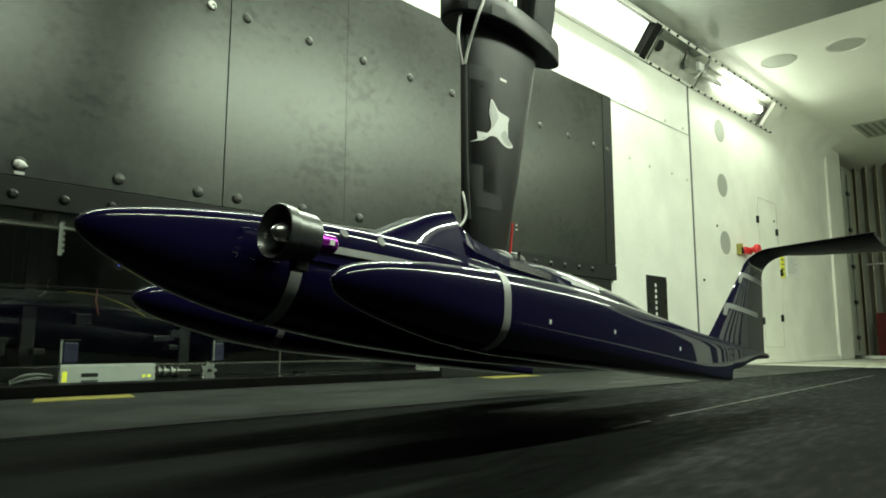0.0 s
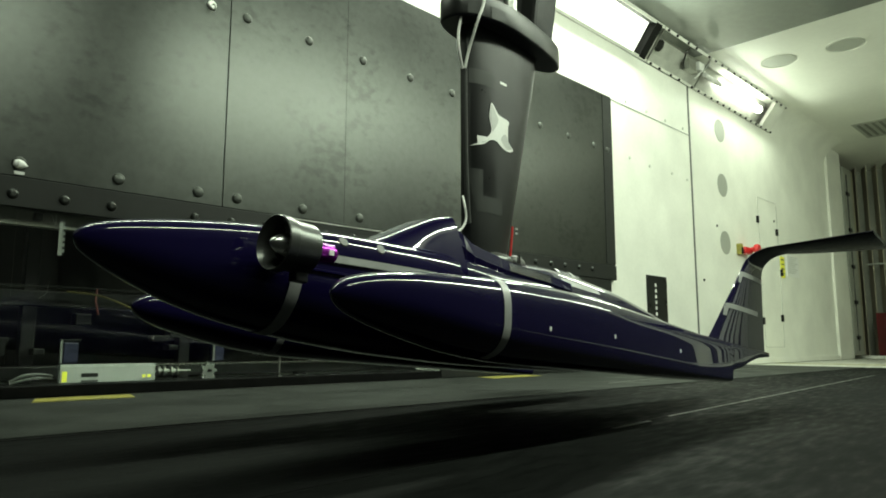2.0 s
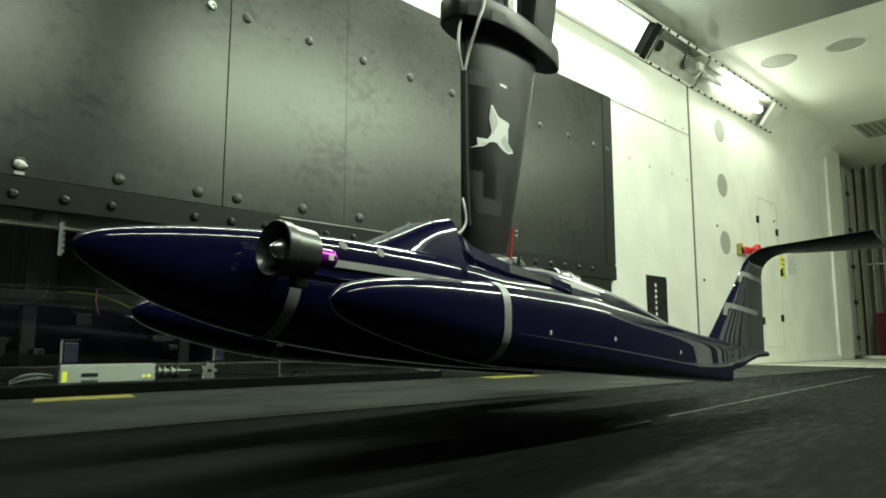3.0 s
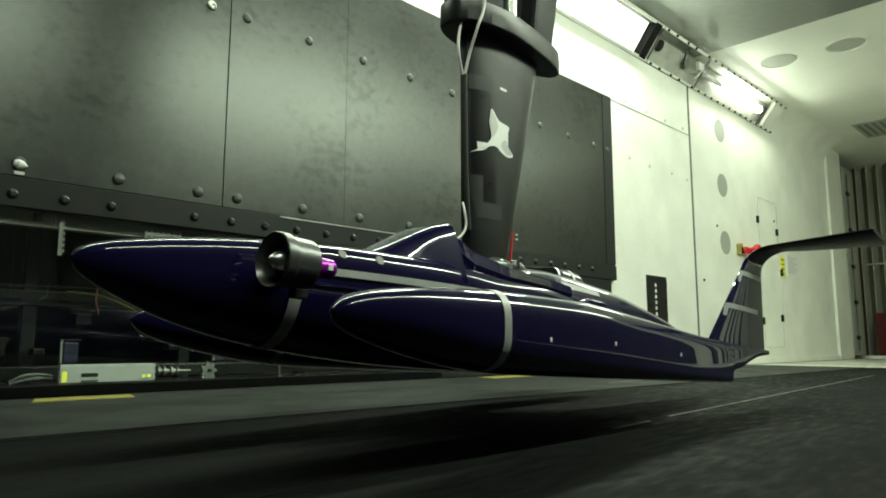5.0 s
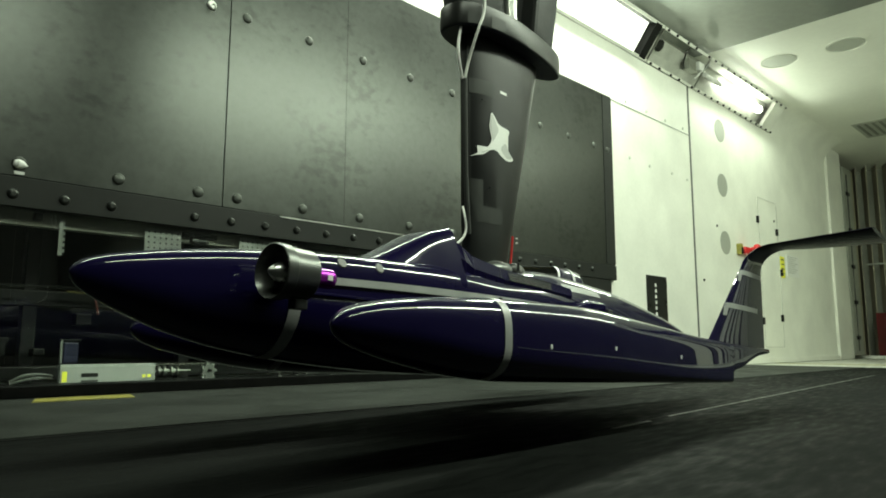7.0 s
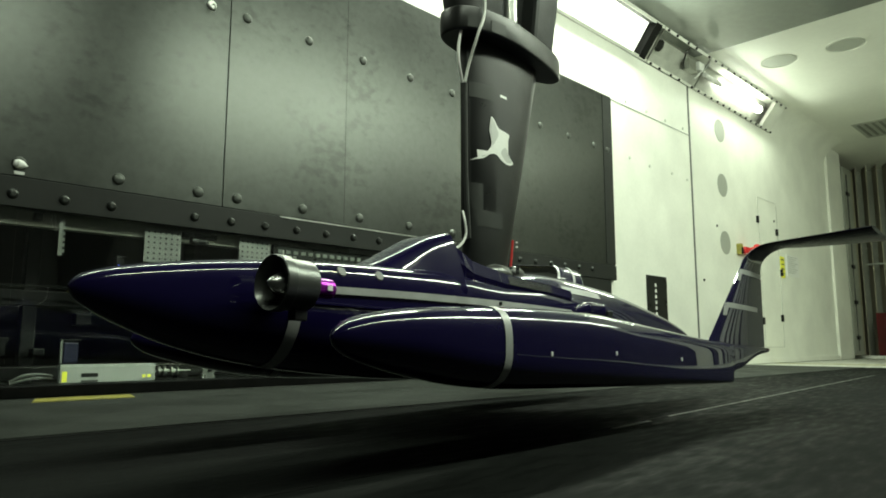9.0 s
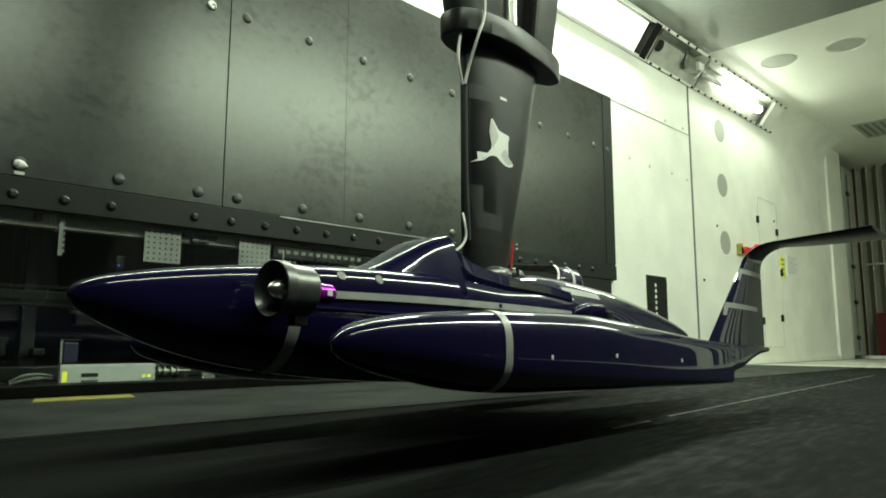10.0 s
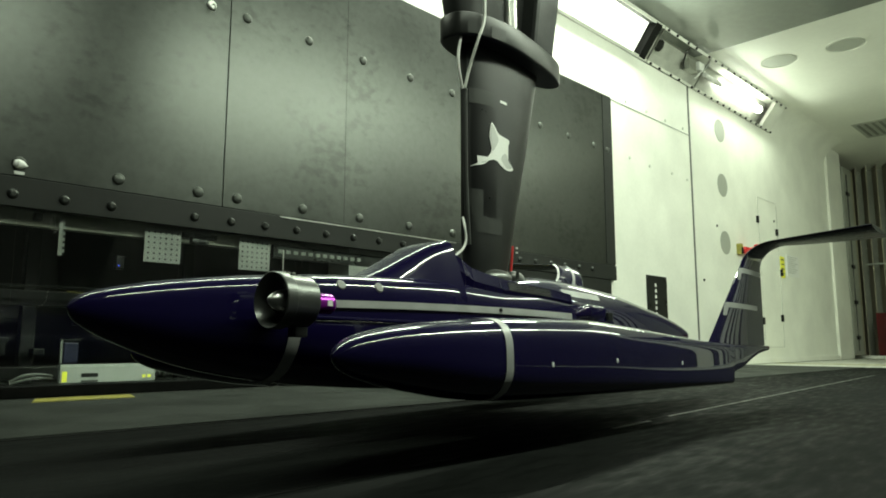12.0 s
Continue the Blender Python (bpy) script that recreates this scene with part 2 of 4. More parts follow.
class Body:
    """A long body about a centre line v(u): a profile (u, top, bottom, half width) and a shape (u, height of the widest line, squareness above, below)."""

    def __init__(self, profile, shape, centre, taper=None):
        self.table = [(*row, *interp(shape, row[0])) for row in profile]
        self.centre, self.taper = centre, taper

    def at(self, u, a, lift=0.0):
        top, bot, w, mid, ea, eb = interp(self.table, u)
        zm = bot + (top - bot) * mid
        c, s = math.cos(a), math.sin(a)
        e = ea if s >= 0 else eb
        y = (w + lift) * math.copysign(abs(c) ** (2 / e), c)
        z = ((top - zm if s >= 0 else zm - bot) + lift) * math.copysign(abs(s) ** (2 / e), s)
        if self.taper:
            y *= 1 - self.taper(u) * max(0.0, zm + z - bot) / (top - bot)
        return Vector((u, self.centre(u) + y, zm + z))

    def angle(self, u, z):
        """The angle above the widest line at which the body has the height z."""
        top, bot, w, mid, ea, eb = interp(self.table, u)
        zm = bot + (top - bot) * mid
        k = (z - zm) / ((top - zm) if z >= zm else (zm - bot))
        k = max(-1, min(1, k))
        return math.copysign(math.asin(abs(k) ** ((ea if k >= 0 else eb) / 2)), k)

    def zband(self, u0, u1, low, high, near, lift=0.0015, nu=40, nz=4, bow=0.0):
        """A strip on one side between two heights, each given at both ends, bowed upwards between them."""
        own = bmesh.new()
        grid = []
        for i in range(nu + 1):
            t = i / nu
            u = u0 + (u1 - u0) * t
            row = []
            for j in range(nz + 1):
                z = (low[0] + (low[1] - low[0]) * t) * (1 - j / nz) + (high[0] + (high[1] - high[0]) * t) * j / nz + bow * 4 * t * (1 - t)
                a = self.angle(u, z)
                row.append(own.verts.new(self.at(u, math.pi - a if near > 0 else a, lift)))
            grid.append(row)
        for i in range(nu):
            for j in range(nz):
                own.faces.new((grid[i][j], grid[i + 1][j], grid[i + 1][j + 1], grid[i][j + 1]))
        bmesh.ops.recalc_face_normals(own, faces=own.faces)
        return own

    def normal(self, u, a):
        n = (self.at(u + 0.004, a) - self.at(u - 0.004, a)).cross(self.at(u, a + 0.01) - self.at(u, a - 0.01)).normalized()
        return n if n.dot(self.at(u, a) - Vector((u, self.centre(u), self.at(u, 0.0).z))) > 0 else -n

    def mesh(self, stations, seg=64):
        own = bmesh.new()
        rings = [[own.verts.new(self.at(u, 2 * math.pi * k / seg)) for k in range(seg)] for u in stations]
        for p, q in zip(rings, rings[1:]):
            for k in range(seg):
                own.faces.new((p[k], p[(k + 1) % seg], q[(k + 1) % seg], q[k]))
        own.faces.new(rings[0])
        own.faces.new(rings[-1][::-1])
        bmesh.ops.recalc_face_normals(own, faces=own.faces)
        return own

    def band(self, u0, u1, a0, a1, lift=0.0015, nu=8, na=24, slant=0.0):
        """A thin strip that lies on the body between two stations and two angles."""
        own = bmesh.new()
        grid = [[own.verts.new(self.at(u0 + (u1 - u0) * i / nu + slant * (j / na - 0.5), a0 + (a1 - a0) * j / na, lift)) for j in range(na + 1)] for i in range(nu + 1)]
        for i in range(nu):
            for j in range(na):
                own.faces.new((grid[i][j], grid[i + 1][j], grid[i + 1][j + 1], grid[i][j + 1]))
        bmesh.ops.recalc_face_normals(own, faces=own.faces)
        return own


def steps(a, b, n, ease=1.0):
    return [a + (b - a) * (k / n) ** ease for k in range(n + 1)]


# ---- structure ----
def plate(name, x0, x1, y0, y1, z0, z1, material, parent=None, bevel=0.0, kind="structure", label="", category=""):
    ob = part(name, box(x0, x1, y0, y1, z0, z1, bevel), material, parent)
    if parent is None:
        tagged(ob, label, category, "", kind)
    elif label:
        ob["label"] = label
    return ob


def turned(u, v, z=0.0):
    """A point of the model's heading (u aft, v across) in the world."""
    a = radians(YAW)
    return Vector((u * math.cos(a) - v * math.sin(a), u * math.sin(a) + v * math.cos(a), z))


HEAD = pose(0, 0, 0, 0, 0, YAW)

floor = plate("floor", -3.2, 13.0, NEAR_Y - 0.2, 4.2, -0.2, -0.004, FLOOR, label="pale painted tunnel floor past the belt", category="floor")
belt = part("rolling_road", box(-3.0, 6.62, -0.75, 2.3, -0.02, 0.0, 0.002), BELT)
belt.matrix_world = HEAD
tagged(belt, "dark grey rubber rolling road belt with scuffs", "floor", "", "structure")
sill = plate("floor_edge", -3.0, 6.4, 1.585, WALL_Y + 0.02, 0.0, 0.004, SILL, label="dark grey steel plate beside the belt", category="floor")

# far wall: white wall with a window opening, black panels before it
wall = thing("wall_far", "white painted tunnel wall with black panels and a window", "wall", "", "structure")
plate("wall_panel", 2.62, 5.735, WALL_Y + 0.01, WALL_Y + 0.2, 0.0, 2.49, WHITE, wall)
plate("wall_panel", 5.762, 9.60, WALL_Y + 0.01, WALL_Y + 0.2, 0.0, 2.49, WHITE, wall)
plate("wall_joint", 5.735, 5.762, WALL_Y + 0.007, WALL_Y + 0.18, 0.0, 2.49, SEAM, wall)
plate("wall_panel", -3.0, 2.62, WALL_Y + 0.01, WALL_Y + 0.2, 0.66, 2.49, WHITE, wall)
plate("wall_joint", 4.42, 5.742, WALL_Y + 0.006, WALL_Y + 0.01, 2.027, 2.0305, SEAM, wall)
plate("black_panel", 1.331, 4.40, WALL_Y - 0.012, WALL_Y + 0.008, 0.75, 2.03, PANEL, wall, 0.003)
plate("black_panel", -3.0, 1.329, WALL_Y - 0.012, WALL_Y + 0.008, 0.75, 2.03, PANEL, wall, 0.003)
plate("black_panel", 2.62, 4.34, WALL_Y - 0.010, WALL_Y + 0.008, 0.006, 0.643, RAIL, wall, 0.003)
plate("rail", -3.0, 4.40, WALL_Y - 0.020, WALL_Y + 0.008, 0.645, 0.748, RAIL, wall, 0.003)
plate("window_sill", -3.0, 2.62, WALL_Y - 0.01, WALL_Y + 0.2, 0.006, 0.045, SEAL, wall, 0.004)
pane = plate("pane", -3.0, 2.62, WALL_Y + 0.012, WALL_Y + 0.022, 0.045, 0.644, PANE, wall)
# the pane blocks no light; the room's colours carry the shade instead
pane.visible_shadow = False


def dome(r, depth):
    return lathe([(0, 0), (0.0, r * 0.45), (depth * 0.35, r * 0.8), (depth, r), (depth * 1.4, r)], 16, Matrix.Rotation(radians(90), 4, "Z"))


big = dome(0.023, 0.012)
rb = part("rivet", big, RIVET, wall, "", True)
rb.location = (0.9125, WALL_Y - 0.026, 0.797)
small = part("bolt", dome(0.018, 0.014), BOLT, wall, "", True)
small.location = (0.573, WALL_Y - 0.034, 0.687)


def again(ob, at):
    c = ob.copy()
    c.location = at
    scene.collection.objects.link(c)
    return c


for x in [1.235 - 0.3215 * k for k in range(2, 12)] + [1.235] + [1.409 + 0.3295 * k for k in range(5)]:
    again(rb, (x * 0.9905, WALL_Y - 0.026, 0.19 + 0.6125 * 0.9905))
for x in [1.251 - 0.325 * k for k in range(12)] + [1.418 + 0.325 * k for k in range(6)] + [3.552 + 0.32 * k for k in range(3)] + [4.364]:
    again(rb, (x * 0.992, WALL_Y - 0.024, 0.19 + 1.428 * 0.992))
for k in range(-8, 23):
    if k not in (0, 3):
        again(small, ((0.58 + 0.1613 * k) * 0.988, WALL_Y - 0.034, 0.19 + (0.503 + 0.0008 * k) * 0.988))
for z in (2.223, 1.687, 1.133):
    ob = part("port_disc", lathe([(0.0, 0), (0.0, 0.109), (0.0015, 0.111), (0.012, 0.111)], 40, Matrix.Rotation(radians(90), 4, "Z")), PORT, wall)
    ob.location = (6.40, WALL_Y + 0.0075, z)

ceiling = plate("ceiling", 5.75, 11.6, NEAR_Y - 0.2, WALL_Y + 1.3, CEIL_Z, CEIL_Z + 0.15, CEIL, label="white painted tunnel ceiling", category="ceiling")
ceiling_dark = plate("ceiling_upstream", -3.2, 4.298, NEAR_Y - 0.2, WALL_Y + 0.2, CEIL_Z - 0.002, CEIL_Z + 0.15, DARKROOM, label="dark ceiling panel over the model", category="ceiling")
ceiling_glossy = plate("ceiling_test_section", 4.30, 5.748, NEAR_Y - 0.2, WALL_Y + 0.2, CEIL_Z - 0.002, CEIL_Z + 0.15, CEIL_GREY, label="glossy grey ceiling panel over the belt", category="ceiling")
wall_near = plate("wall_near", -3.2, 11.6, NEAR_Y - 0.2, NEAR_Y, 0.0, CEIL_Z, WHITE, label="plain white tunnel wall", category="wall")
for x0, x1 in ((-3.0, 1.33), (1.335, 4.4), (4.405, 6.2)):
    plate("black_panel", x0, x1, NEAR_Y + 0.004, NEAR_Y + 0.02, 0.02, 2.47, DARKROOM, wall_near, 0.003)
for x, w in ((7.0, 0.35), (7.8, 0.28), (8.6, 0.2), (9.6, 0.3)):
    plate("black_strip", x, x + w, NEAR_Y + 0.004, NEAR_Y + 0.02, 0.02, 2.3, DARKROOM, wall_near, 0.003)
wall_back = plate("wall_back", -3.3, -3.0, NEAR_Y - 0.2, WALL_Y + 1.6, 0.0, CEIL_Z, DARKROOM, label="plain dark end wall", category="wall")
wall_end = plate("wall_end", 11.5, 11.7, NEAR_Y - 0.2, 4.2, 0.0, CEIL_Z + 0.15, PORT, label="brown grey far end wall", category="wall")


fil = bmesh.new()
arc = [(WALL_Y + 0.01 - 0.25 * (1 - math.cos(radians(a))), CEIL_Z - 0.25 + 0.25 * math.sin(radians(a))) for a in range(0, 91, 10)]
loop = arc + [(WALL_Y + 0.2, CEIL_Z), (WALL_Y + 0.2, CEIL_Z - 0.25)]
ra = [[fil.verts.new((x, y, z)) for y, z in loop] for x in (7.722, 9.60)]
for k in range(len(loop)):
    fil.faces.new((ra[0][k], ra[0][(k + 1) % len(loop)], ra[1][(k + 1) % len(loop)], ra[1][k]))
fil.faces.new(ra[0])
fil.faces.new(ra[1][::-1])
bmesh.ops.recalc_face_normals(fil, faces=fil.faces)
part("corner_fillet", fil, WHITE, wall, "", True)


# ---- corner lights ----
def corner_light(y_wall, side):
    """The sloped light trough between wall and ceiling; side 1 at the far wall, -1 at the near one."""
    def P(x, t, d=0.0):
        # t runs from the wall edge (0) to the ceiling edge (1); d sinks into the corner
        n = Vector((0, 0.80 * side, 0.6))
        return Vector((x, y_wall - side * 0.185 * t, 2.49 + 0.25 * t)) + n * d

    def slab(x0, x1, t0, t1, d0, d1):
        own = bmesh.new()
        vs = [own.verts.new(P(x, t, d)) for x in (x0, x1) for t in (t0, t1) for d in (d0, d1)]
        for f in ((0, 1, 3, 2), (4, 6, 7, 5), (0, 4, 5, 1), (2, 3, 7, 6), (0, 2, 6, 4), (1, 5, 7, 3)):
            own.faces.new([vs[i] for i in f])
        bmesh.ops.recalc_face_normals(own, faces=own.faces)
        return own

    light = thing("corner_light", "long sloped tube light trough between wall and ceiling, lit", "light", "corner lights")
    part("flange", slab(-3.0, 7.72, 0.0, 0.07, -0.004, 0.03), WHITE, light)
    part("flange", slab(-3.0, 7.72, 0.93, 1.0, -0.004, 0.03), WHITE, light)
    part("trough_back", slab(-3.0, 7.72, 0.0, 1.0, 0.13, 0.14), TROUGH, light)
    part("diffuser", slab(-0.7, 4.84, 0.08, 0.92, 0.05, 0.06), TUBE, light, "glowing white diffuser")
    part("bay_plate", slab(6.121, 7.449, 0.07, 0.93, 0.09, 0.10), TROUGH, light, "dull white bay back plate")
    part("tube_lamp", tube([P(6.32, 0.48, 0.045), P(6.8, 0.48, 0.045), P(7.28, 0.48, 0.045)], 0.038, 16), TUBE_FAR, light, "glowing white tube", True)
    part("end_baffle", slab(4.86, 4.95, 0.03, 0.97, -0.006, 0.08), DARKMETAL, light, "dark metal end baffle")
    part("cross_bar", slab(4.985, 5.0, 0.0, 1.0, -0.006, 0.004), STEEL, light)
    part("cross_bar", slab(5.84, 5.855, 0.0, 1.0, -0.006, 0.004), STEEL, light)
    part("end_baffle", slab(-0.9, -0.72, 0.03, 0.97, -0.006, 0.08), DARKMETAL, light, "dark metal end baffle")
    part("bay_plate", slab(4.94, 6.12, 0.07, 0.93, 0.09, 0.10), TROUGH, light, "dull white bay back plate")
    part("bay_plate", slab(-3.0, -0.92, 0.07, 0.93, 0.02, 0.03), WHITE, light)
    part("bay_step", slab(5.0, 5.70, 0.07, 0.30, 0.03, 0.09), TROUGH, light)
    part("end_cap", slab(7.45, 7.715, 0.07, 0.93, 0.004, 0.04), WHITE, light)
    hole = lathe([(0, 0), (0, 0.05), (0.03, 0.05), (0.03, 0)], 28, Matrix.Translation(P(5.17, 0.55, 0.075)) @ Vector((0, 0.80 * side, 0.6)).to_track_quat("X", "Z").to_matrix().to_4x4())
    part("socket_hole", hole, SATIN_BLACK, light, "black round socket")
    if side > 0:
        c = P(5.68, 0.55, 0.05)
        part("bracket", box(c.x - 0.09, c.x + 0.06, c.y - 0.03, c.y + 0.03, c.z - 0.07, c.z + 0.03, 0.006), STEEL, light, "bare metal lamp bracket")
        part("lamp_holder", box(c.x + 0.10, c.x + 0.22, c.y - 0.04, c.y + 0.02, c.z - 0.03, c.z + 0.05, 0.008), WHITEP, light, "white lamp holder")
        part("rod", tube([P(5.78, 0.25, 0.0), P(5.88, 0.85, 0.0)], 0.007), WHITEP, light)
        part("lamp_cable", tube([P(5.50, 0.92, 0.02), P(5.46, 0.70, 0.0), P(5.50, 0.45, 0.0), P(5.60, 0.36, 0.03)], 0.007), SATIN_BLACK, light, "black looped cable", True)
        part("tube_lamp", tube([P(5.95, 0.5, 0.03), P(6.3, 0.5, 0.03)], 0.022, 14), WHITEP, light, "white tube lamp end", True)
        clip = part("clip", box(-0.010, 0.010, -0.008, 0.008, -0.010, 0.007, 0.003), DARKMETAL, light, "dark screw clip")
        clip.location = P(5.80, 0.03, -0.010)
        for k in range(1, 15):
            again(clip, P(5.80 + 0.135 * k, 0.03, -0.010))
        for k in range(15):
            again(clip, P(5.80 + 0.135 * k, 0.965, -0.010))
        for x in (5.05, 5.2, 5.4, 5.55):
            again(clip, P(x, 0.965, -0.010))
            again(clip, P(x, 0.03, -0.010))
    return light


lf = corner_light(WALL_Y, 1)
ln = corner_light(NEAR_Y, -1)
for y, k, rows in ((WALL_Y, -1, ((0.85, 2.9, 42), (3.57, 2.54, 98), (6.82, 1.75, 25))), (NEAR_Y, 1, ((0.85, 2.9, 56), (3.57, 2.54, 98), (6.28, 2.88, 33)))):
    for x, w, p in rows:
        area_lamp("corner_lamp", (x, y + k * 0.17, 2.58), (x, y + k * 1.17, 1.55), w, 0.05, p, LAMP)


# ---- details of the far wall ----
for x, z0, z1 in ((7.24, 0.16, 1.70), (7.76, 0.16, 1.68)):
    plate("door_joint", x, x + 0.008, WALL_Y + 0.006, WALL_Y + 0.010, z0, z1, JOINT, wall)
plate("door_joint", 7.248, 7.76, WALL_Y + 0.006, WALL_Y + 0.010, 1.70, 1.706, JOINT, wall)
plate("door_joint", 7.248, 7.76, WALL_Y + 0.006, WALL_Y + 0.010, 0.155, 0.161, JOINT, wall)
for x, z in ((7.20, 1.46), (7.20, 0.42), (7.72, 1.38), (7.79, 0.95), (7.73, 0.46)):
    part("hinge", box(x - 0.015, x + 0.015, WALL_Y - 0.014, WALL_Y + 0.010, z - 0.036, z + 0.036, 0.005), DARKMETAL, wall, "dark hinge")
for x, z in ((6.226, 1.273), (5.90, 0.748), (4.69, 1.62), (5.0, 1.612), (5.38, 1.618), (5.66, 1.61), (4.66, 2.065), (4.98, 2.067), (5.30, 2.064), (5.62, 2.066), (7.68, 1.50)):
    ob = part("screw_cap", lathe([(0, 0), (0, 0.010), (0.003, 0.012), (0.010, 0.012)], 14, Matrix.Rotation(radians(90), 4, "Z")), DARKMETAL if x in (6.226, 5.90, 7.68) else JOINT, wall)
    ob.location = (x, WALL_Y + 0.002, z)
slot = plate("vent_plate", 4.875, 5.185, WALL_Y - 0.004, WALL_Y + 0.010, 0.15, 0.722, SATIN_BLACK, wall, 0.004, label="black slotted vent plate")
for k in range(7):
    plate("vent_slot", 4.985, 5.007, WALL_Y - 0.0075, WALL_Y - 0.0045, 0.634 - 0.045 * k, 0.660 - 0.045 * k, WHITEP, wall)
seam2 = plate("panel_joint", 1.954, 1.956, WALL_Y - 0.0127, WALL_Y - 0.0122, 0.76, 2.02, RAIL, wall)
edge = plate("panel_edge", 4.28, 4.398, WALL_Y - 0.0165, WALL_Y - 0.0122, 0.76, 2.02, RAIL, wall)
plate("rail_edge", 1.60, 2.72, WALL_Y - 0.024, WALL_Y - 0.0205, 0.741, 0.7465, STEEL, wall, label="bare metal rail edge")
eyelet = thing("wall_eyelet", "small white pointed fitting on the black panel", "fitting")
part("cone", lathe([(-0.022, 0), (-0.020, 0.010), (-0.008, 0.016), (0.008, 0.013), (0.024, 0.0)], 18, Matrix.Translation((0.588, WALL_Y - 0.024, 0.790)) @ pose(0, 0, 0, 0, 8, 0)), WHITEP, eyelet, "", True)
part("label_plate", box(0.573, 0.604, WALL_Y - 0.016, WALL_Y - 0.0125, 0.756, 0.767, 0.001), WHITEP, eyelet, "white label plate")
hook = thing("wall_hook", "bare steel hook on the black panel", "hook")
part("hook_base", lathe([(0, 0), (0, 0.016), (0.006, 0.020), (0.012, 0.020)], 18, Matrix.Translation((1.240, WALL_Y - 0.026, 1.605)) @ Matrix.Rotation(radians(90), 4, "Z")), STEEL, hook, "", True)
part("hook_ring", tube([(1.24, WALL_Y - 0.03, 1.605), (1.24, WALL_Y - 0.05, 1.595), (1.24, WALL_Y - 0.045, 1.575), (1.24, WALL_Y - 0.03, 1.578)], 0.004), STEEL, hook, "", True)

estop = thing("emergency_stop", "red mushroom push button on a yellow box", "button")
part("button_box", box(6.645, 6.69, WALL_Y - 0.04, WALL_Y + 0.010, 1.045, 1.15, 0.008), YELLOW, estop, "yellow box")
part("dark_cap", box(6.640, 6.67, WALL_Y - 0.052, WALL_Y - 0.0405, 1.05, 1.11, 0.004), DARKMETAL, estop, "dark cap")
part("push_button", lathe([(-0.06, 0), (-0.06, 0.042), (-0.045, 0.052), (-0.02, 0.05), (0.0, 0.026), (0.05, 0.026)], 24, Matrix.Translation((6.83, WALL_Y - 0.08, 1.10)) @ Matrix.Rotation(radians(90), 4, "Z")), RED, estop, "red mushroom button", True)
part("button_guard", box(6.70, 6.88, WALL_Y - 0.06, WALL_Y + 0.010, 1.055, 1.125, 0.02), RED, estop)
SIGN = mat("yellow_sign", (0.80, 0.78, 0.06), 0.5, 0, 0.08, 14)
sign = plate("notice", 7.79, 7.91, WALL_Y + 0.004, WALL_Y + 0.010, 0.90, 1.13, SIGN, kind="", label="small yellow notice on the white wall", category="notice")


for k in range(4):
    plate("print_bar", 7.80 + 0.01 * (k % 2), 7.89, WALL_Y + 0.0025, WALL_Y + 0.0038, 1.09 - 0.05 * k, 1.102 - 0.05 * k, SEAM, sign)
sheet = plate("paper_sheet", 7.98, 8.36, WALL_Y + 0.005, WALL_Y + 0.010, 0.93, 1.17, WHITEP, kind="", label="white printed sheet on the wall", category="paper")
for k in range(9):
    plate("print_bar", 8.01, 8.32 - 0.05 * (k % 3), WALL_Y + 0.0035, WALL_Y + 0.0048, 1.145 - 0.022 * k, 1.150 - 0.022 * k, PORT, sheet)

# ---- wall end, vanes, ceiling fittings ----
post = thing("wall_end_frame", "white wall end post with a dark hinged door edge", "door frame", "", "structure")
plate("post", 9.60, 10.18, WALL_Y - 0.02, WALL_Y + 0.3, 0.0, CEIL_Z, WHITE, post, 0.006)
plate("door_gap", 10.18, 10.28, WALL_Y + 0.02, WALL_Y + 0.06, 0.05, 2.66, SEAM, post)
plate("door_leaf", 10.28, 10.70, WALL_Y - 0.01, WALL_Y + 0.05, 0.05, 2.60, PORT, post, 0.004)
plate("door_gap", 10.70, 10.80, WALL_Y - 0.005, WALL_Y + 0.05, 0.05, 2.60, BROWN, post)
plate("hinge_bar", 10.43, 10.46, WALL_Y - 0.022, WALL_Y - 0.012, 0.10, 2.50, SEAM, post, 0.004)
for z in (0.25, 0.72, 1.2, 1.7, 2.2):
    plate("hinge", 10.38, 10.49, WALL_Y - 0.035, WALL_Y - 0.012, z, z + 0.05, DARKMETAL, post, 0.004)
vane0 = part("turning_vane", box(-0.10, 0.10, -0.007, 0.007, 0.0, CEIL_Z, 0.003, m=Matrix.Rotation(radians(28), 4, "Z")), BROWN)
vane0.location = (11.25, 3.28, 0)
tagged(vane0, "tall brown grey turning vane at the tunnel end", "vane", "turning vanes")
for k in range(1, 20):
    copy_thing(vane0, Matrix.Translation((11.25, 3.28 - 0.135 * k, 0)))
# an added folded sheet; its red replaces a glow cast on the vanes
own = bmesh.new()
rows_c = [[own.verts.new((11.06 + 0.035 * math.sin(0.9 * k) + 0.012 * math.sin(2.3 * k + 1) - 0.03 * z, 0.9 + 0.041 * k, z)) for z in (0.0, 0.3, 0.62)] for k in range(41)]
for a, b in zip(rows_c, rows_c[1:]):
    for k in range(2):
        own.faces.new((a[k], b[k], b[k + 1], a[k + 1]))
bmesh.ops.solidify(own, geom=own.faces[:], thickness=0.006)
tagged(part("red_glow_sheet", own, RED_GLOW, None, "", True), "dark red folded sheet added for the red glow on the turning vanes", "curtain")
plate("floor_end_line", 7.38, 7.50, 0.0, WALL_Y - 0.02, -0.004, -0.002, YELLOW, kind="structure", label="worn yellow line across the pale floor", category="marking")
plate("end_ledge", 11.10, 11.14, 0.8, 2.62, 1.30, 1.32, PORT, wall_end)
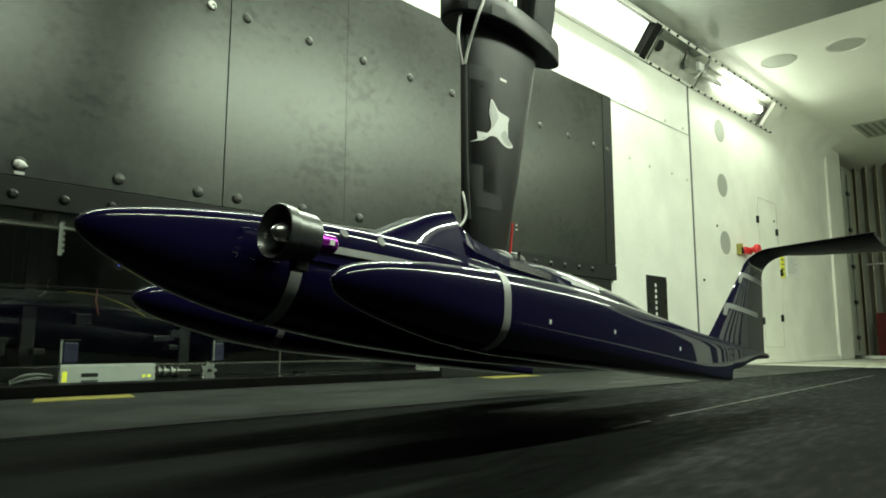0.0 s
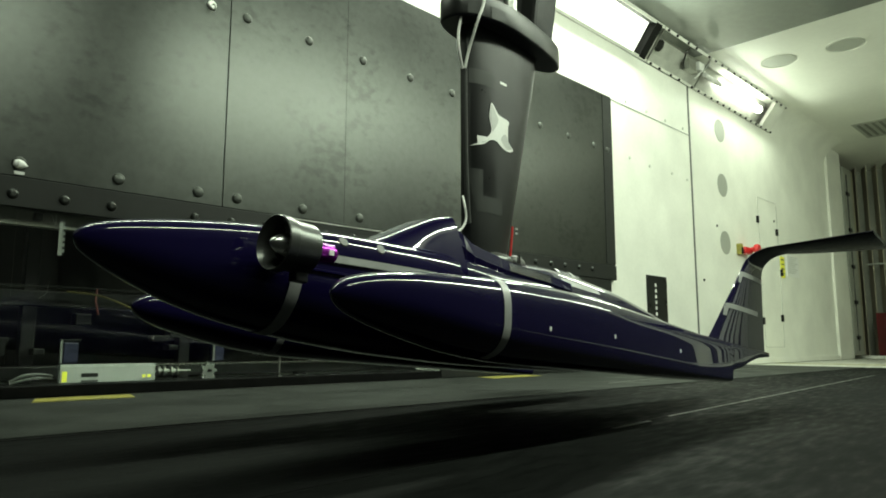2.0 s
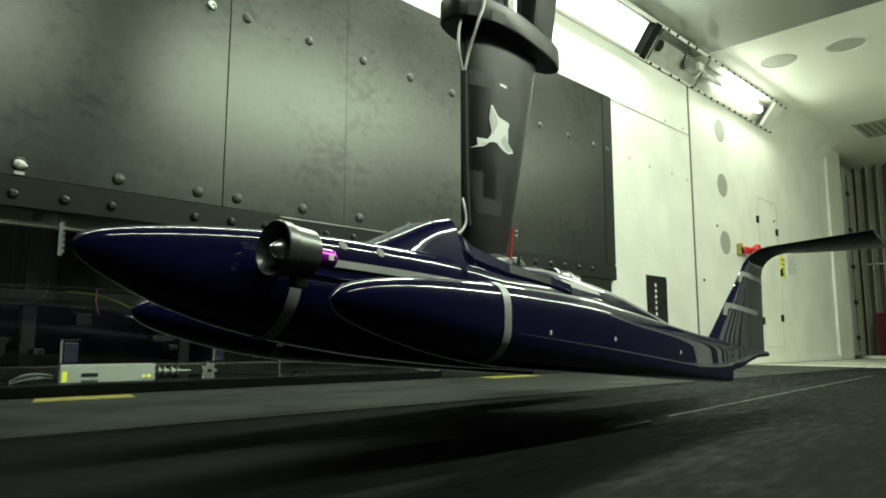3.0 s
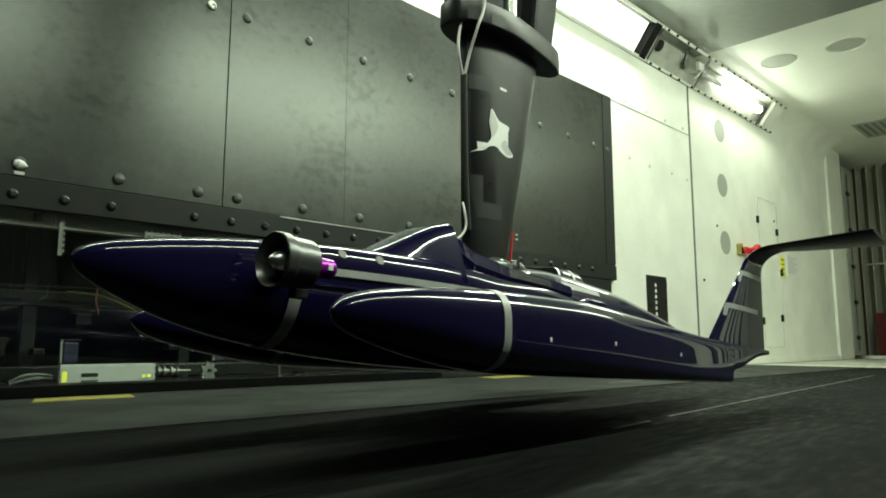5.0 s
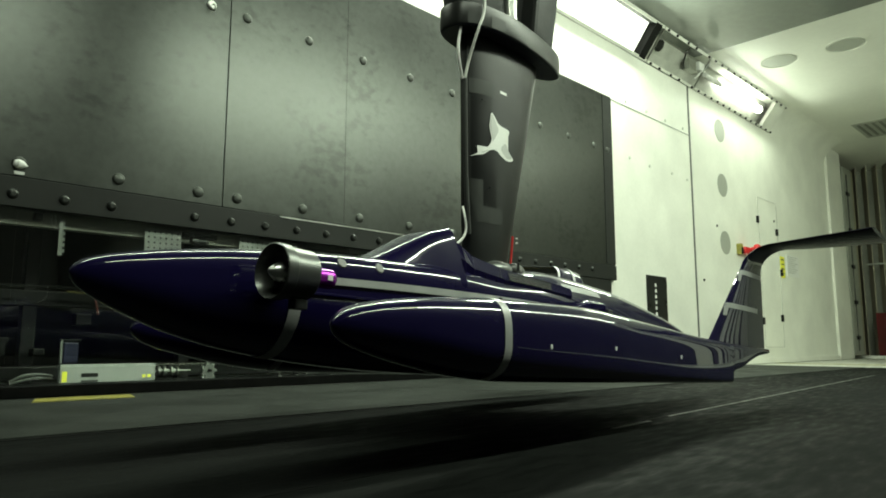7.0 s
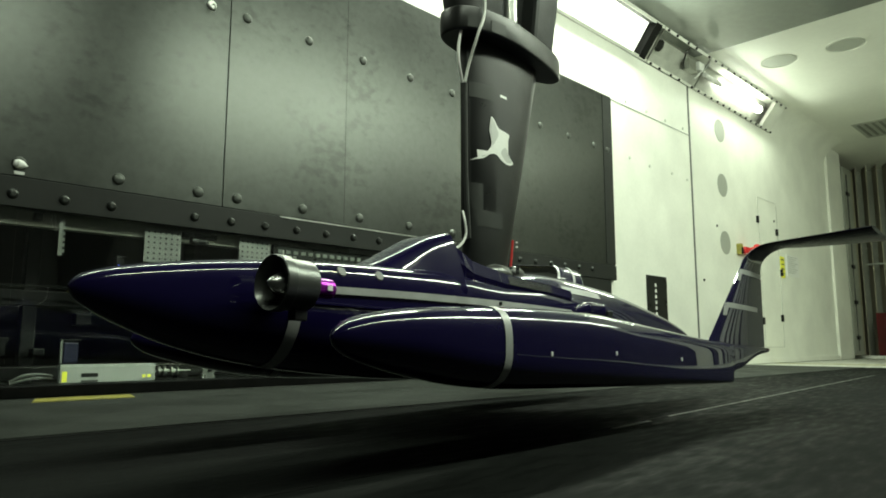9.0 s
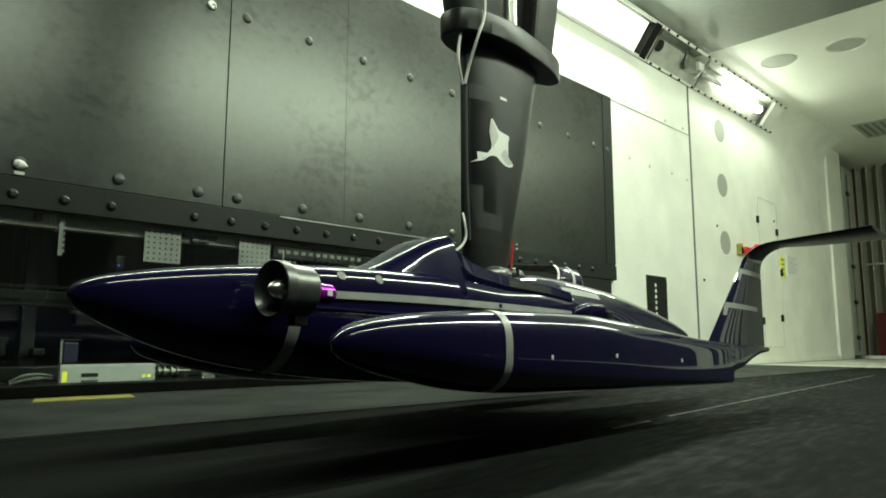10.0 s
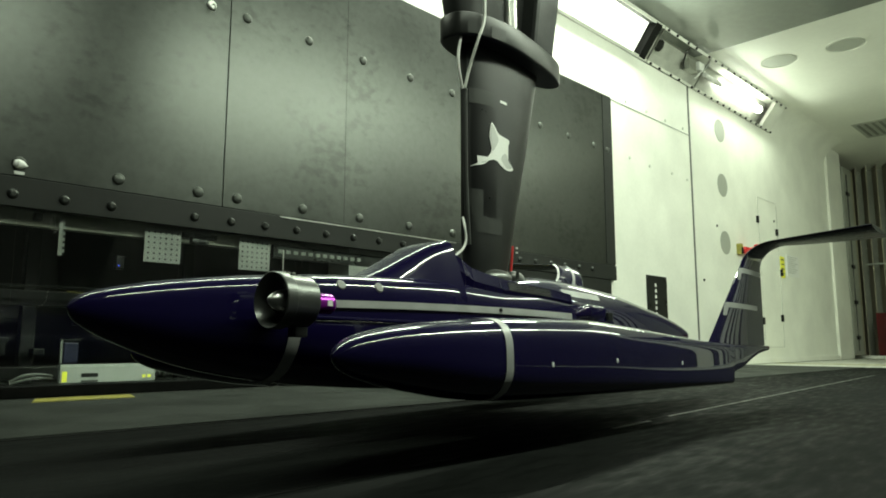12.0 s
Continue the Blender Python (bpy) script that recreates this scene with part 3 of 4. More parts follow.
plate("kerb", 10.9, 10.96, -0.5, 4.0, -0.004, 0.035, WHITE, wall_end)
plate("skirting", 5.765, 9.60, WALL_Y - 0.012, WALL_Y + 0.010, 0.0, 0.05, WHITE, wall, 0.003)

DISC = lathe([(0, 0), (0, 0.134), (0.0012, 0.136), (0.0005, 0.148), (0.012, 0.15)], 40, Matrix.Rotation(radians(-90), 4, "Y"))
down = part("ceiling_port", DISC, PORT)
tagged(down, "round grey flush port with a white rim in the ceiling", "port", "ceiling ports")
part("rim", lathe([(0.002, 0.137), (-0.006, 0.139), (-0.007, 0.148), (0.0, 0.156), (0.002, 0.156)], 40, Matrix.Rotation(radians(90), 4, "Y")), WHITE, down, "white rim", True)
down.matrix_world = Matrix.Translation((6.37, 2.07, CEIL_Z - 0.002)) @ Matrix.Diagonal((1, 1, 1, 1))
copy_thing(down, Matrix.Translation((6.41, 1.54, CEIL_Z - 0.002)))
copy_thing(down, Matrix.Translation((6.41, 0.95, CEIL_Z - 0.002)))
vent = thing("ceiling_vent", "slotted grey air vent in the white ceiling", "vent")
plate("vent_frame", 8.90, 9.62, 0.9, 2.15, CEIL_Z - 0.004, CEIL_Z + 0.001, PORT, vent)
for k in range(16):
    plate("vent_slot", 8.96, 9.54, 2.08 - 0.075 * k, 2.11 - 0.075 * k, CEIL_Z - 0.008, CEIL_Z - 0.0045, VENT_SLOT, vent)

# ---- floor marks ----
line = part("floor_line", box(1.80, 5.0, 0.738, 0.747, 0.0, 0.0015), LINE)
line.matrix_world = HEAD
tagged(line, "worn white line along the belt", "marking", "floor lines", "structure")
line2 = part("floor_line", box(1.46, 1.66, 0.727, 0.737, 0.0, 0.0015), LINE)
line2.matrix_world = HEAD
tagged(line2, "short worn white line on the belt", "marking", "floor lines", "structure")
seamf = part("floor_joint", box(-0.5, 1.9, 0.743, 0.752, 0.0, 0.001), SEAL)
seamf.matrix_world = HEAD
tagged(seamf, "thin dark belt seam", "marking", "floor lines", "structure")
for u0, u1, v0 in ((3.03, 4.15, 1.53), (5.1, 6.2, 1.63)):
    far_line = part("floor_line", box(u0, u1, v0, v0 + 0.016, 0.0, 0.0058), LINE)
    far_line.matrix_world = HEAD
    tagged(far_line, "worn white line across the floor plate", "marking", "floor lines", "structure")
far_seam = part("floor_joint", box(-0.6, 3.2, 1.568, 1.5845, 0.0, 0.0012), SEAL)
tagged(far_seam, "thin dark joint beside the floor plate", "marking", "floor lines", "structure")
for x0, x1 in ((0.665, 0.97), (2.85, 3.27)):
    m = part("floor_mark", prism([(x0 - 0.03, 2.450), (x0 + 0.1, 2.456), (x1 - 0.02, 2.450), (x1 + 0.02, 2.60), (x0 + 0.02, 2.605)], 0.0, 0.0016), YELLOW)
    m.matrix_world = Matrix(((1, 0, 0, 0), (0, 0, 1, 0), (0, -1, 0, 0.0058), (0, 0, 0, 1)))
    tagged(m, "worn yellow tape mark on the floor", "marking", "yellow floor marks", "structure")
wire = plate("white_edge_line", 1.0, 2.62, WALL_Y - 0.03, WALL_Y - 0.018, 0.004, 0.0055, LINE, kind="structure", label="pale edge line along the wall foot", category="marking")

# ---- the room behind the window, its shade put into dark colours ----
room = thing("control_room", "room behind the window, its shade put into near-black paint", "room", "", "structure")
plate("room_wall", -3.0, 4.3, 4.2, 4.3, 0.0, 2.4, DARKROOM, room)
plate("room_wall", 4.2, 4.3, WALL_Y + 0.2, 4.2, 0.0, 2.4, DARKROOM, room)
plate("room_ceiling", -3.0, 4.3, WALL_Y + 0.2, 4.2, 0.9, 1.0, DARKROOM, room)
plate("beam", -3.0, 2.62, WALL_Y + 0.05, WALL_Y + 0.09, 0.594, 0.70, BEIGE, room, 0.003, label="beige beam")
plate("glass_joint", 1.640, 1.645, WALL_Y + 0.008, WALL_Y + 0.0118, 0.045, 0.60, STEEL, wall)
plate("black_cover", 0.655, 0.682, WALL_Y + 0.03, WALL_Y + 0.05, 0.612, 0.640, SATIN_BLACK, room, 0.003)


# white plates, drawn grey because their shade is in the material
def peg_board(x0, x1, z0, z1, nx, nz):
    ob = thing("perforated_plate", "white perforated metal plate hung inside the window", "plate", "perforated plates")
    y = WALL_Y + 0.026
    part("sheet", box(x0, x1, y, y + 0.003, z0, z1, 0.001), DIM_WHITE, ob)
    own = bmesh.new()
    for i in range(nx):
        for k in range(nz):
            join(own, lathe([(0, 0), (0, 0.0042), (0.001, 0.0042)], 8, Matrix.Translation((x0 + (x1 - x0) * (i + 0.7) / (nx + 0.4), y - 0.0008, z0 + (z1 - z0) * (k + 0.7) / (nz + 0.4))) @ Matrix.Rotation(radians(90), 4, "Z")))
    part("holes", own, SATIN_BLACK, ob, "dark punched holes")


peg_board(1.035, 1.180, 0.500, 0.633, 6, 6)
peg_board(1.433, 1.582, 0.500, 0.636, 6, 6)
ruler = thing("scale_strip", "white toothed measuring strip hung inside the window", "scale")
part("strip", box(0.735, 0.749, WALL_Y + 0.026, WALL_Y + 0.029, 0.497, 0.630, 0.001), DIM_WHITE, ruler)
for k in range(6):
    part("tooth", box(0.749, 0.756, WALL_Y + 0.026, WALL_Y + 0.029, 0.508 + 0.021 * k, 0.519 + 0.021 * k), DIM_WHITE, ruler)
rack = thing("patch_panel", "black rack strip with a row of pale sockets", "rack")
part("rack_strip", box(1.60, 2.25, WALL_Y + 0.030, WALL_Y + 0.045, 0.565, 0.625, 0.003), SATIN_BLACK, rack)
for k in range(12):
    part("socket", box(1.625 + 0.040 * k, 1.648 + 0.040 * k, WALL_Y + 0.0265, WALL_Y + 0.0298, 0.588, 0.604, 0.001), DIM_WHITE, rack)
pale = plate("pale_cabinet", 2.02, 2.40, WALL_Y + 0.032, WALL_Y + 0.20, 0.30, 0.66, DIM_WHITE, kind="", label="pale grey metal cabinet behind the window", category="cabinet")

case = thing("control_box", "long white metal control box with yellow labels", "control box")
Y0 = WALL_Y + 0.06
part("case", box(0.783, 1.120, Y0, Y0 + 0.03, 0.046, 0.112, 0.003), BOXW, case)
part("warning_label", box(0.790, 0.806, Y0 - 0.0015, Y0 + 0.001, 0.050, 0.088), SIGN, case, "yellow warning label")
part("slot", box(0.853, 0.911, Y0 - 0.0015, Y0 + 0.001, 0.066, 0.080), SATIN_BLACK, case, "black slot")
part("slot", box(0.853, 0.911, Y0 - 0.0015, Y0 + 0.001, 0.048, 0.055), SATIN_BLACK, case, "black slot")
for x in (1.070, 1.090):
    part("label_dot", box(x, x + 0.013, Y0 - 0.0015, Y0 + 0.001, 0.058, 0.070, 0.001), SIGN, case, "yellow label")
part("connector_shaft", lathe([(0, 0.006), (0.012, 0.006), (0.012, 0.022), (0.022, 0.022), (0.022, 0.010), (0.034, 0.010), (0.034, 0.020), (0.044, 0.020), (0.044, 0.009), (0.064, 0.009), (0.064, 0.018), (0.074, 0.018), (0.074, 0.008), (0.09, 0.008), (0.09, 0.015), (0.098, 0.015), (0.098, 0.006), (0.15, 0.005), (0.15, 0)], 16, Matrix.Translation((1.12, Y0 + 0.02, 0.080))), STEEL, case, "steel connector shaft")
gear = thing("cam_plate", "white lobed metal cam plate beside the control box", "machine part")
own = bmesh.new()
ring = [(0.030 + 0.006 * math.cos(7 * a)) for a in [2 * math.pi * k / 56 for k in range(56)]]
pts = [(1.345 + r * math.cos(2 * math.pi * k / 56), 0.078 + r * math.sin(2 * math.pi * k / 56)) for k, r in enumerate(ring)]
part("lobed_plate", prism(pts, Y0 + 0.01, Y0 + 0.02), DIM_WHITE, gear)
part("axle", lathe([(0, 0), (0, 0.006), (0.05, 0.006), (0.05, 0)], 12, Matrix.Translation((1.345, Y0 - 0.005, 0.078)) @ Matrix.Rotation(radians(90), 4, "Z")), DARKMETAL, gear)
part("foot", box(1.315, 1.375, Y0 + 0.01, Y0 + 0.04, 0.046, 0.056, 0.002), DIM_WHITE, gear)
for x, w in ((0.79, 0.05), (1.375, 0.04)):
    act = thing("actuator", "blue and black actuator block on the machine frame", "actuator", "actuators")
    part("block", box(x + 0.014, x + 0.014 + w, Y0 + 0.05, Y0 + 0.10, 0.116, 0.190, 0.004), BLUE, act, "blue block")
    part("scale_rod", box(x, x + 0.008, Y0 + 0.04, Y0 + 0.05, 0.116, 0.20, 0.001), DIM_WHITE, act, "pale marked rod")
    part("cap", box(x + 0.01, x + 0.07, Y0 + 0.05, Y0 + 0.10, 0.192, 0.202, 0.002), DARKMETAL, act)
frame_ob = thing("machine_frame", "metal machine frame with pipes and cables, darkened for room shade", "machine frame")
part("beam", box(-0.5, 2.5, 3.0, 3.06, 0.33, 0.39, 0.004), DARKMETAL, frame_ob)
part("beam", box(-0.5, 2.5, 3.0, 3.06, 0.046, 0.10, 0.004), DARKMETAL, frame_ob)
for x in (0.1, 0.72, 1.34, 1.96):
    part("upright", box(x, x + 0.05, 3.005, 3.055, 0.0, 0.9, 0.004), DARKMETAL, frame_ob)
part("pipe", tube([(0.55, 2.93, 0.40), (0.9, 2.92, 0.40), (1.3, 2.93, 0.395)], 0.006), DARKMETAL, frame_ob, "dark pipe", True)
# yellow dimmed for the room's shade
YC = mat("yellow_cable", (0.075, 0.062, 0.010), 0.5, 0, 0.1, 20)
part("cable", tube([(0.84, 2.90, 0.385), (0.95, 2.89, 0.375), (1.05, 2.90, 0.345), (1.15, 2.92, 0.30)], 0.004), YC, frame_ob, "yellow cable", True)
part("cable", tube([(0.95, 2.90, 0.40), (0.945, 2.89, 0.35), (0.96, 2.90, 0.30)], 0.004), DIM_RED, frame_ob, "red cable", True)
part("cable", tube([(0.64, Y0 + 0.05, 0.055), (0.68, Y0 + 0.04, 0.075), (0.73, Y0 + 0.05, 0.078), (0.775, Y0 + 0.06, 0.07)], 0.005), DIM_WHITE, frame_ob, "white cable", True)
part("cable", tube([(0.64, Y0 + 0.05, 0.048), (0.69, Y0 + 0.03, 0.062), (0.73, Y0 + 0.04, 0.066), (0.775, Y0 + 0.06, 0.06)], 0.005), DIM_WHITE, frame_ob, "white cable", True)
random.seed(4)
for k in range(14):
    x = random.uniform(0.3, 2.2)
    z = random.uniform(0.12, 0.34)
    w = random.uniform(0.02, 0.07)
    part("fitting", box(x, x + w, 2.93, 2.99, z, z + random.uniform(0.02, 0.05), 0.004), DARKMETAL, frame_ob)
holder = thing("roller_bracket", "black roller bracket under the window's beam", "bracket")
part("arm", box(1.185, 1.335, WALL_Y + 0.030, WALL_Y + 0.046, 0.612, 0.634, 0.004), SATIN_BLACK, holder)
part("roller", lathe([(0, 0), (0, 0.014), (0.07, 0.014), (0.07, 0)], 18, Matrix.Translation((1.225, WALL_Y + 0.036, 0.600))), SATIN_BLACK, holder, "", True)
unit = thing("indicator_unit", "small dark unit with a blue light", "indicator")
part("unit_case", box(0.955, 0.985, Y0 + 0.02, Y0 + 0.05, 0.47, 0.52, 0.003), DARKMETAL, unit)
part("led", box(0.963, 0.967, Y0 + 0.018, Y0 + 0.021, 0.480, 0.484), LED, unit, "blue light")

# ---- the model ----
def V(u, v, w):
    return Vector((u, v, w))


PIVOT = Vector((2.4, 1.0, 0.24))
model = thing("hydroplane_model", "glossy indigo hydroplane model with two sponsons, hung from a strut", "boat model")
INNER = Matrix.Translation(-PIVOT)

HULL = Body([
    (0.388, 0.240, 0.234, 0.003), (0.394, 0.249, 0.223, 0.014), (0.410, 0.259, 0.211, 0.026), (0.450, 0.271, 0.191, 0.044),
    (0.540, 0.287, 0.158, 0.068), (0.640, 0.299, 0.135, 0.085), (0.800, 0.312, 0.114, 0.101), (1.000, 0.320, 0.100, 0.110),
    (1.300, 0.340, 0.092, 0.112), (1.550, 0.362, 0.092, 0.108), (1.900, 0.346, 0.100, 0.096), (2.150, 0.316, 0.125, 0.080),
    (2.400, 0.280, 0.160, 0.060), (2.535, 0.252, 0.186, 0.042), (2.578, 0.240, 0.200, 0.026), (2.594, 0.228, 0.212, 0.006)],
    [(0.388, 0.50, 2.0, 2.0), (0.410, 0.55, 2.6, 2.0), (0.450, 0.58, 3.0, 2.0), (0.540, 0.60, 3.8, 2.0), (0.640, 0.61, 4.4, 2.0),
     (1.000, 0.58, 4.8, 2.5), (1.100, 0.56, 3.8, 2.5), (1.300, 0.52, 2.9, 2.6), (1.550, 0.48, 2.6, 2.6), (2.150, 0.48, 2.6, 2.2), (2.400, 0.50, 2.3, 2.0), (2.594, 0.50, 2.0, 2.0)], lambda u: 1.0)


def in_model(ob):
    """Parts are drawn in the tunnel's own numbers and then hung on the model's pivot."""
    ob.matrix_parent_inverse = Matrix.Identity(4)
    ob.matrix_basis = INNER @ ob.matrix_basis
    return ob


def mpart(name, bm, material, label="", smooth=True, parent=None):
    bm.transform(INNER)
    return part(name, bm, material, parent or model, label, smooth)


hull = mpart("main_hull", HULL.mesh(steps(0.388, 0.45, 12, 2.0) + steps(0.45, 2.5, 70)[1:] + steps(2.5, 2.594, 12, 0.7)[1:]), PAINT, "glossy indigo central hull with a pointed nose")


FLOAT_PROFILE = [
    (0.617, 0.176, 0.169, 0.003), (0.624, 0.185, 0.160, 0.014), (0.642, 0.196, 0.148, 0.027), (0.685, 0.208, 0.134, 0.042),
    (0.760, 0.219, 0.118, 0.056), (0.870, 0.228, 0.101, 0.066), (1.000, 0.234, 0.092, 0.071), (1.200, 0.237, 0.089, 0.073),
    (1.400, 0.228, 0.087, 0.071), (1.600, 0.213, 0.085, 0.068), (1.780, 0.200, 0.083, 0.065), (1.900, 0.195, 0.0825, 0.062),
    (1.968, 0.192, 0.082, 0.059), (1.972, 0.1915, 0.108, 0.0588), (2.060, 0.189, 0.122, 0.055), (2.155, 0.188, 0.140, 0.048),
    (2.300, 0.187, 0.160, 0.036), (2.400, 0.186, 0.168, 0.024), (2.460, 0.184, 0.172, 0.008)]
FLOAT_SHAPE = [
    (0.617, 0.50, 2.0, 2.0), (0.642, 0.52, 2.5, 2.0), (0.685, 0.53, 2.9, 2.0), (0.870, 0.46, 3.4, 2.2), (1.200, 0.40, 3.5, 3.0), (1.400, 0.36, 3.5, 3.6),
    (1.600, 0.31, 4.6, 4.4), (1.780, 0.26, 6.5, 5.0), (1.920, 0.22, 8.0, 6.0), (2.060, 0.22, 9.0, 5.0), (2.300, 0.60, 4.0, 3.0), (2.460, 0.50, 3.0, 3.0)]


def sponson_side(side):
    body = Body(FLOAT_PROFILE, FLOAT_SHAPE, lambda u: 1.0 + side * (0.285 + 0.026 * (u - 0.6)))
    sp = mpart("sponson", body.mesh(steps(0.617, 0.70, 10, 2.0) + steps(0.70, 1.968, 50)[1:] + steps(1.972, 2.46, 26), 40), PAINT, "glossy indigo side float")
    mpart("tape_band", body.band(0.913, 0.931, radians(-75), radians(255), 0.0012, 2, 60), TAPE, "silver tape band")
    # tail fin and wing
    vc = 1.0 + side * 0.333
    n, rings = 26, []
    # the fin's sections run up and then bend outwards into the wing
    path = []
    tall = 1.0 if side < 0 else 0.945
    for k in range(9):
        t = k / 8
        path.append((1.897 + 0.331 * t, 2.435, vc, 0.186 + 0.250 * tall * t, 0.0))
    for k in range(1, 9):
        t = k / 8
        a = t * radians(79)
        path.append((2.228 + 0.090 * t, 2.435 + 0.035 * t * t, vc + side * 0.090 * (1 - math.cos(a)), 0.186 + tall * (0.250 + 0.080 * math.sin(a)), a))
    for k in range(1, 9):
        t = k / 8
        path.append((2.318 + 0.017 * t, 2.470 + 0.185 * t ** 0.8, vc + side * (0.0728 + 0.2712 * t), 0.186 + tall * (0.3285 + 0.025 * t), radians(84)))
    for lead, trail, v, z, a in path:
        ring = []
        c = trail - lead
        for k in range(n):
            q = 2 * math.pi * k / n
            x = 0.5 - 0.5 * math.cos(q)
            th = 0.055 * (1.48 * math.sqrt(x) - 0.63 * x - 1.76 * x * x + 1.42 * x ** 3 - 0.5 * x ** 4) * math.copysign(1, math.sin(q)) * min(c, 0.32)
            ring.append((lead + c * x, v + th * math.cos(a), z - side * th * math.sin(a)))
        rings.append(ring)
    split = 14

    def skin(part_rings):
        b = bmesh.new()
        rr = [[b.verts.new(w) for w in r] for r in part_rings]
        for p, q in zip(rr, rr[1:]):
            for k in range(n):
                b.faces.new((p[k], p[(k + 1) % n], q[(k + 1) % n], q[k]))
        b.faces.new(rr[0])
        b.faces.new(rr[-1][::-1])
        bmesh.ops.recalc_face_normals(b, faces=b.faces)
        return b

    fin = mpart("tail_fin", skin(rings[:split]), PAINT, "indigo swept tail fin")
    wing = mpart("tail_wing", skin(rings[split - 1:]), WINGP, "indigo gull wing on the fin")
    if side > 0:
        # tape strips that follow the bend from the fin into the wing, on its inner side
        for ks in ((24, 25, 0), (18, 19), (13, 14)):
            b = bmesh.new()
            g = []
            for r, (lead, trail, v, z, a) in list(zip(rings, path))[7:16]:
                g.append([b.verts.new(Vector(r[k]) + Vector((0, -0.0022 * math.cos(a), 0.0022 * math.sin(a)))) for k in ks])
            for p, q in zip(g, g[1:]):
                for k in range(len(ks) - 1):
                    b.faces.new((p[k], p[k + 1], q[k + 1], q[k]))
            mpart("bend_tape", b, TAPE, "silver tape", parent=fin)

    def face(x, z, lift=0.0008, way=1):
        """A point on the fin's outer skin, x along the chord."""
        t = (z - 0.186) / 0.250
        z = 0.186 + tall * (z - 0.186)
        lead = 1.897 + 0.331 * t
        c = 2.435 - lead
        th = 0.055 * (1.48 * math.sqrt(max(x, 0)) - 0.63 * x - 1.76 * x * x + 1.42 * x ** 3 - 0.5 * x ** 4) * min(c, 0.32)
        return Vector((lead + c * x, vc + way * side * (th + lift), z))

    def patch(corners, lift=0.0008, n=6, way=1):
        b = bmesh.new()
        g = []
        for i in range(n + 1):
            t = i / n
            z = corners[0][1] + (corners[1][1] - corners[0][1]) * t
            xa = corners[0][0] + (corners[1][0] - corners[0][0]) * t
            xb = corners[3][0] + (corners[2][0] - corners[3][0]) * t
            g.append([b.verts.new(face(xa + (xb - xa) * k / n, z, lift, way)) for k in range(n + 1)])
        for i in range(n):
            for k in range(n):
                b.faces.new((g[i][k], g[i + 1][k], g[i + 1][k + 1], g[i][k + 1]))
        bmesh.ops.recalc_face_normals(b, faces=b.faces)
        return b

    mpart("fin_tape", patch([(0.0, 0.408), (0.0, 0.424), (0.96, 0.424), (0.96, 0.408)], 0.0016, 12), TAPE, "silver tape", parent=fin)
    mpart("fin_tape", patch([(0.0, 0.296), (0.0, 0.311), (0.80, 0.308), (0.80, 0.294)], 0.0016, 12), TAPE, "silver tape", parent=fin)
    mpart("fin_tape", patch([(0.03, 0.272), (0.0, 0.297), (0.07, 0.297), (0.09, 0.272)], 0.0018, 6), TAPE, "silver tape", parent=fin)
    mpart("fin_tape", patch([(0.04, 0.385), (0.0, 0.409), (0.09, 0.409), (0.11, 0.385)], 0.0018, 6), TAPE, "silver tape", parent=fin)
    if side > 0:
        mpart("fin_tape", patch([(0.0, 0.414), (0.0, 0.428), (0.96, 0.428), (0.96, 0.414)], 0.0016, 12, -1), TAPE, "silver tape", parent=fin)
        mpart("fin_tape", patch([(0.02, 0.395), (0.02, 0.440), (0.16, 0.440), (0.14, 0.395)], 0.0014, 6, -1), TAPE, "silver tape", parent=fin)
        mpart("fin_tape", patch([(0.0, 0.340), (0.0, 0.432), (0.10, 0.432), (0.10, 0.340)], 0.0017, 10, -1), TAPE, "silver tape", parent=fin)
        mpart("fin_tape", patch([(0.62, 0.330), (0.62, 0.432), (0.74, 0.432), (0.74, 0.330)], 0.0018, 10, -1), TAPE, "silver tape", parent=fin)
        mpart("fin_tape", patch([(0.55, 0.428), (0.55, 0.440), (0.68, 0.440), (0.68, 0.428)], 0.0016, 6, -1), TAPE, "silver tape", parent=fin)
    return body


near_body = sponson_side(-1)
far_body = sponson_side(1)

# canopy fairing with a sharp-edged flank that runs down flush with the hull's side beside the strut
FAIR = Body([
    (0.905, 0.314, 0.240, 0.084), (0.960, 0.337, 0.240, 0.094), (1.030, 0.371, 0.240, 0.108), (1.095, 0.401, 0.240, 0.122), (1.132, 0.412, 0.240, 0.128)],
    [(0.905, 0.3, 4.5, 2.0), (0.960, 0.3, 5.5, 2.0), (1.030, 0.3, 6.5, 2.0), (1.100, 0.3, 8.0, 2.0), (1.132, 0.3, 9.0, 2.0)],
    lambda u: 1.0, lambda u: 0.54 - 0.06 * min(max((u - 1.03) / 0.10, 0), 1))
mpart("canopy_fairing", FAIR.mesh(steps(0.905, 1.132, 40), 72), PAINT, "raised indigo canopy fairing")
RIDGE = [(1.120, 0.390), (1.131, 0.386), (1.148, 0.370), (1.172, 0.353), (1.210, 0.346), (1.250, 0.341),
         (1.285, 0.335), (1.330, 0.332), (1.400, 0.329), (1.480, 0.325), (1.580, 0.317)]


def foot(u):
    return 0.1118 - 0.006 * min(max((1.15 - u) / 0.03, 0), 1)


def edge_width(u):
    return foot(u) - 0.3 * (interp(RIDGE, u)[0] - 0.28) - 0.010 * max(0.0, 1 - abs(u - 1.122) / 0.034)


def foot_width(u):
    return (foot(u) - 0.3 * edge_width(u)) / 0.7


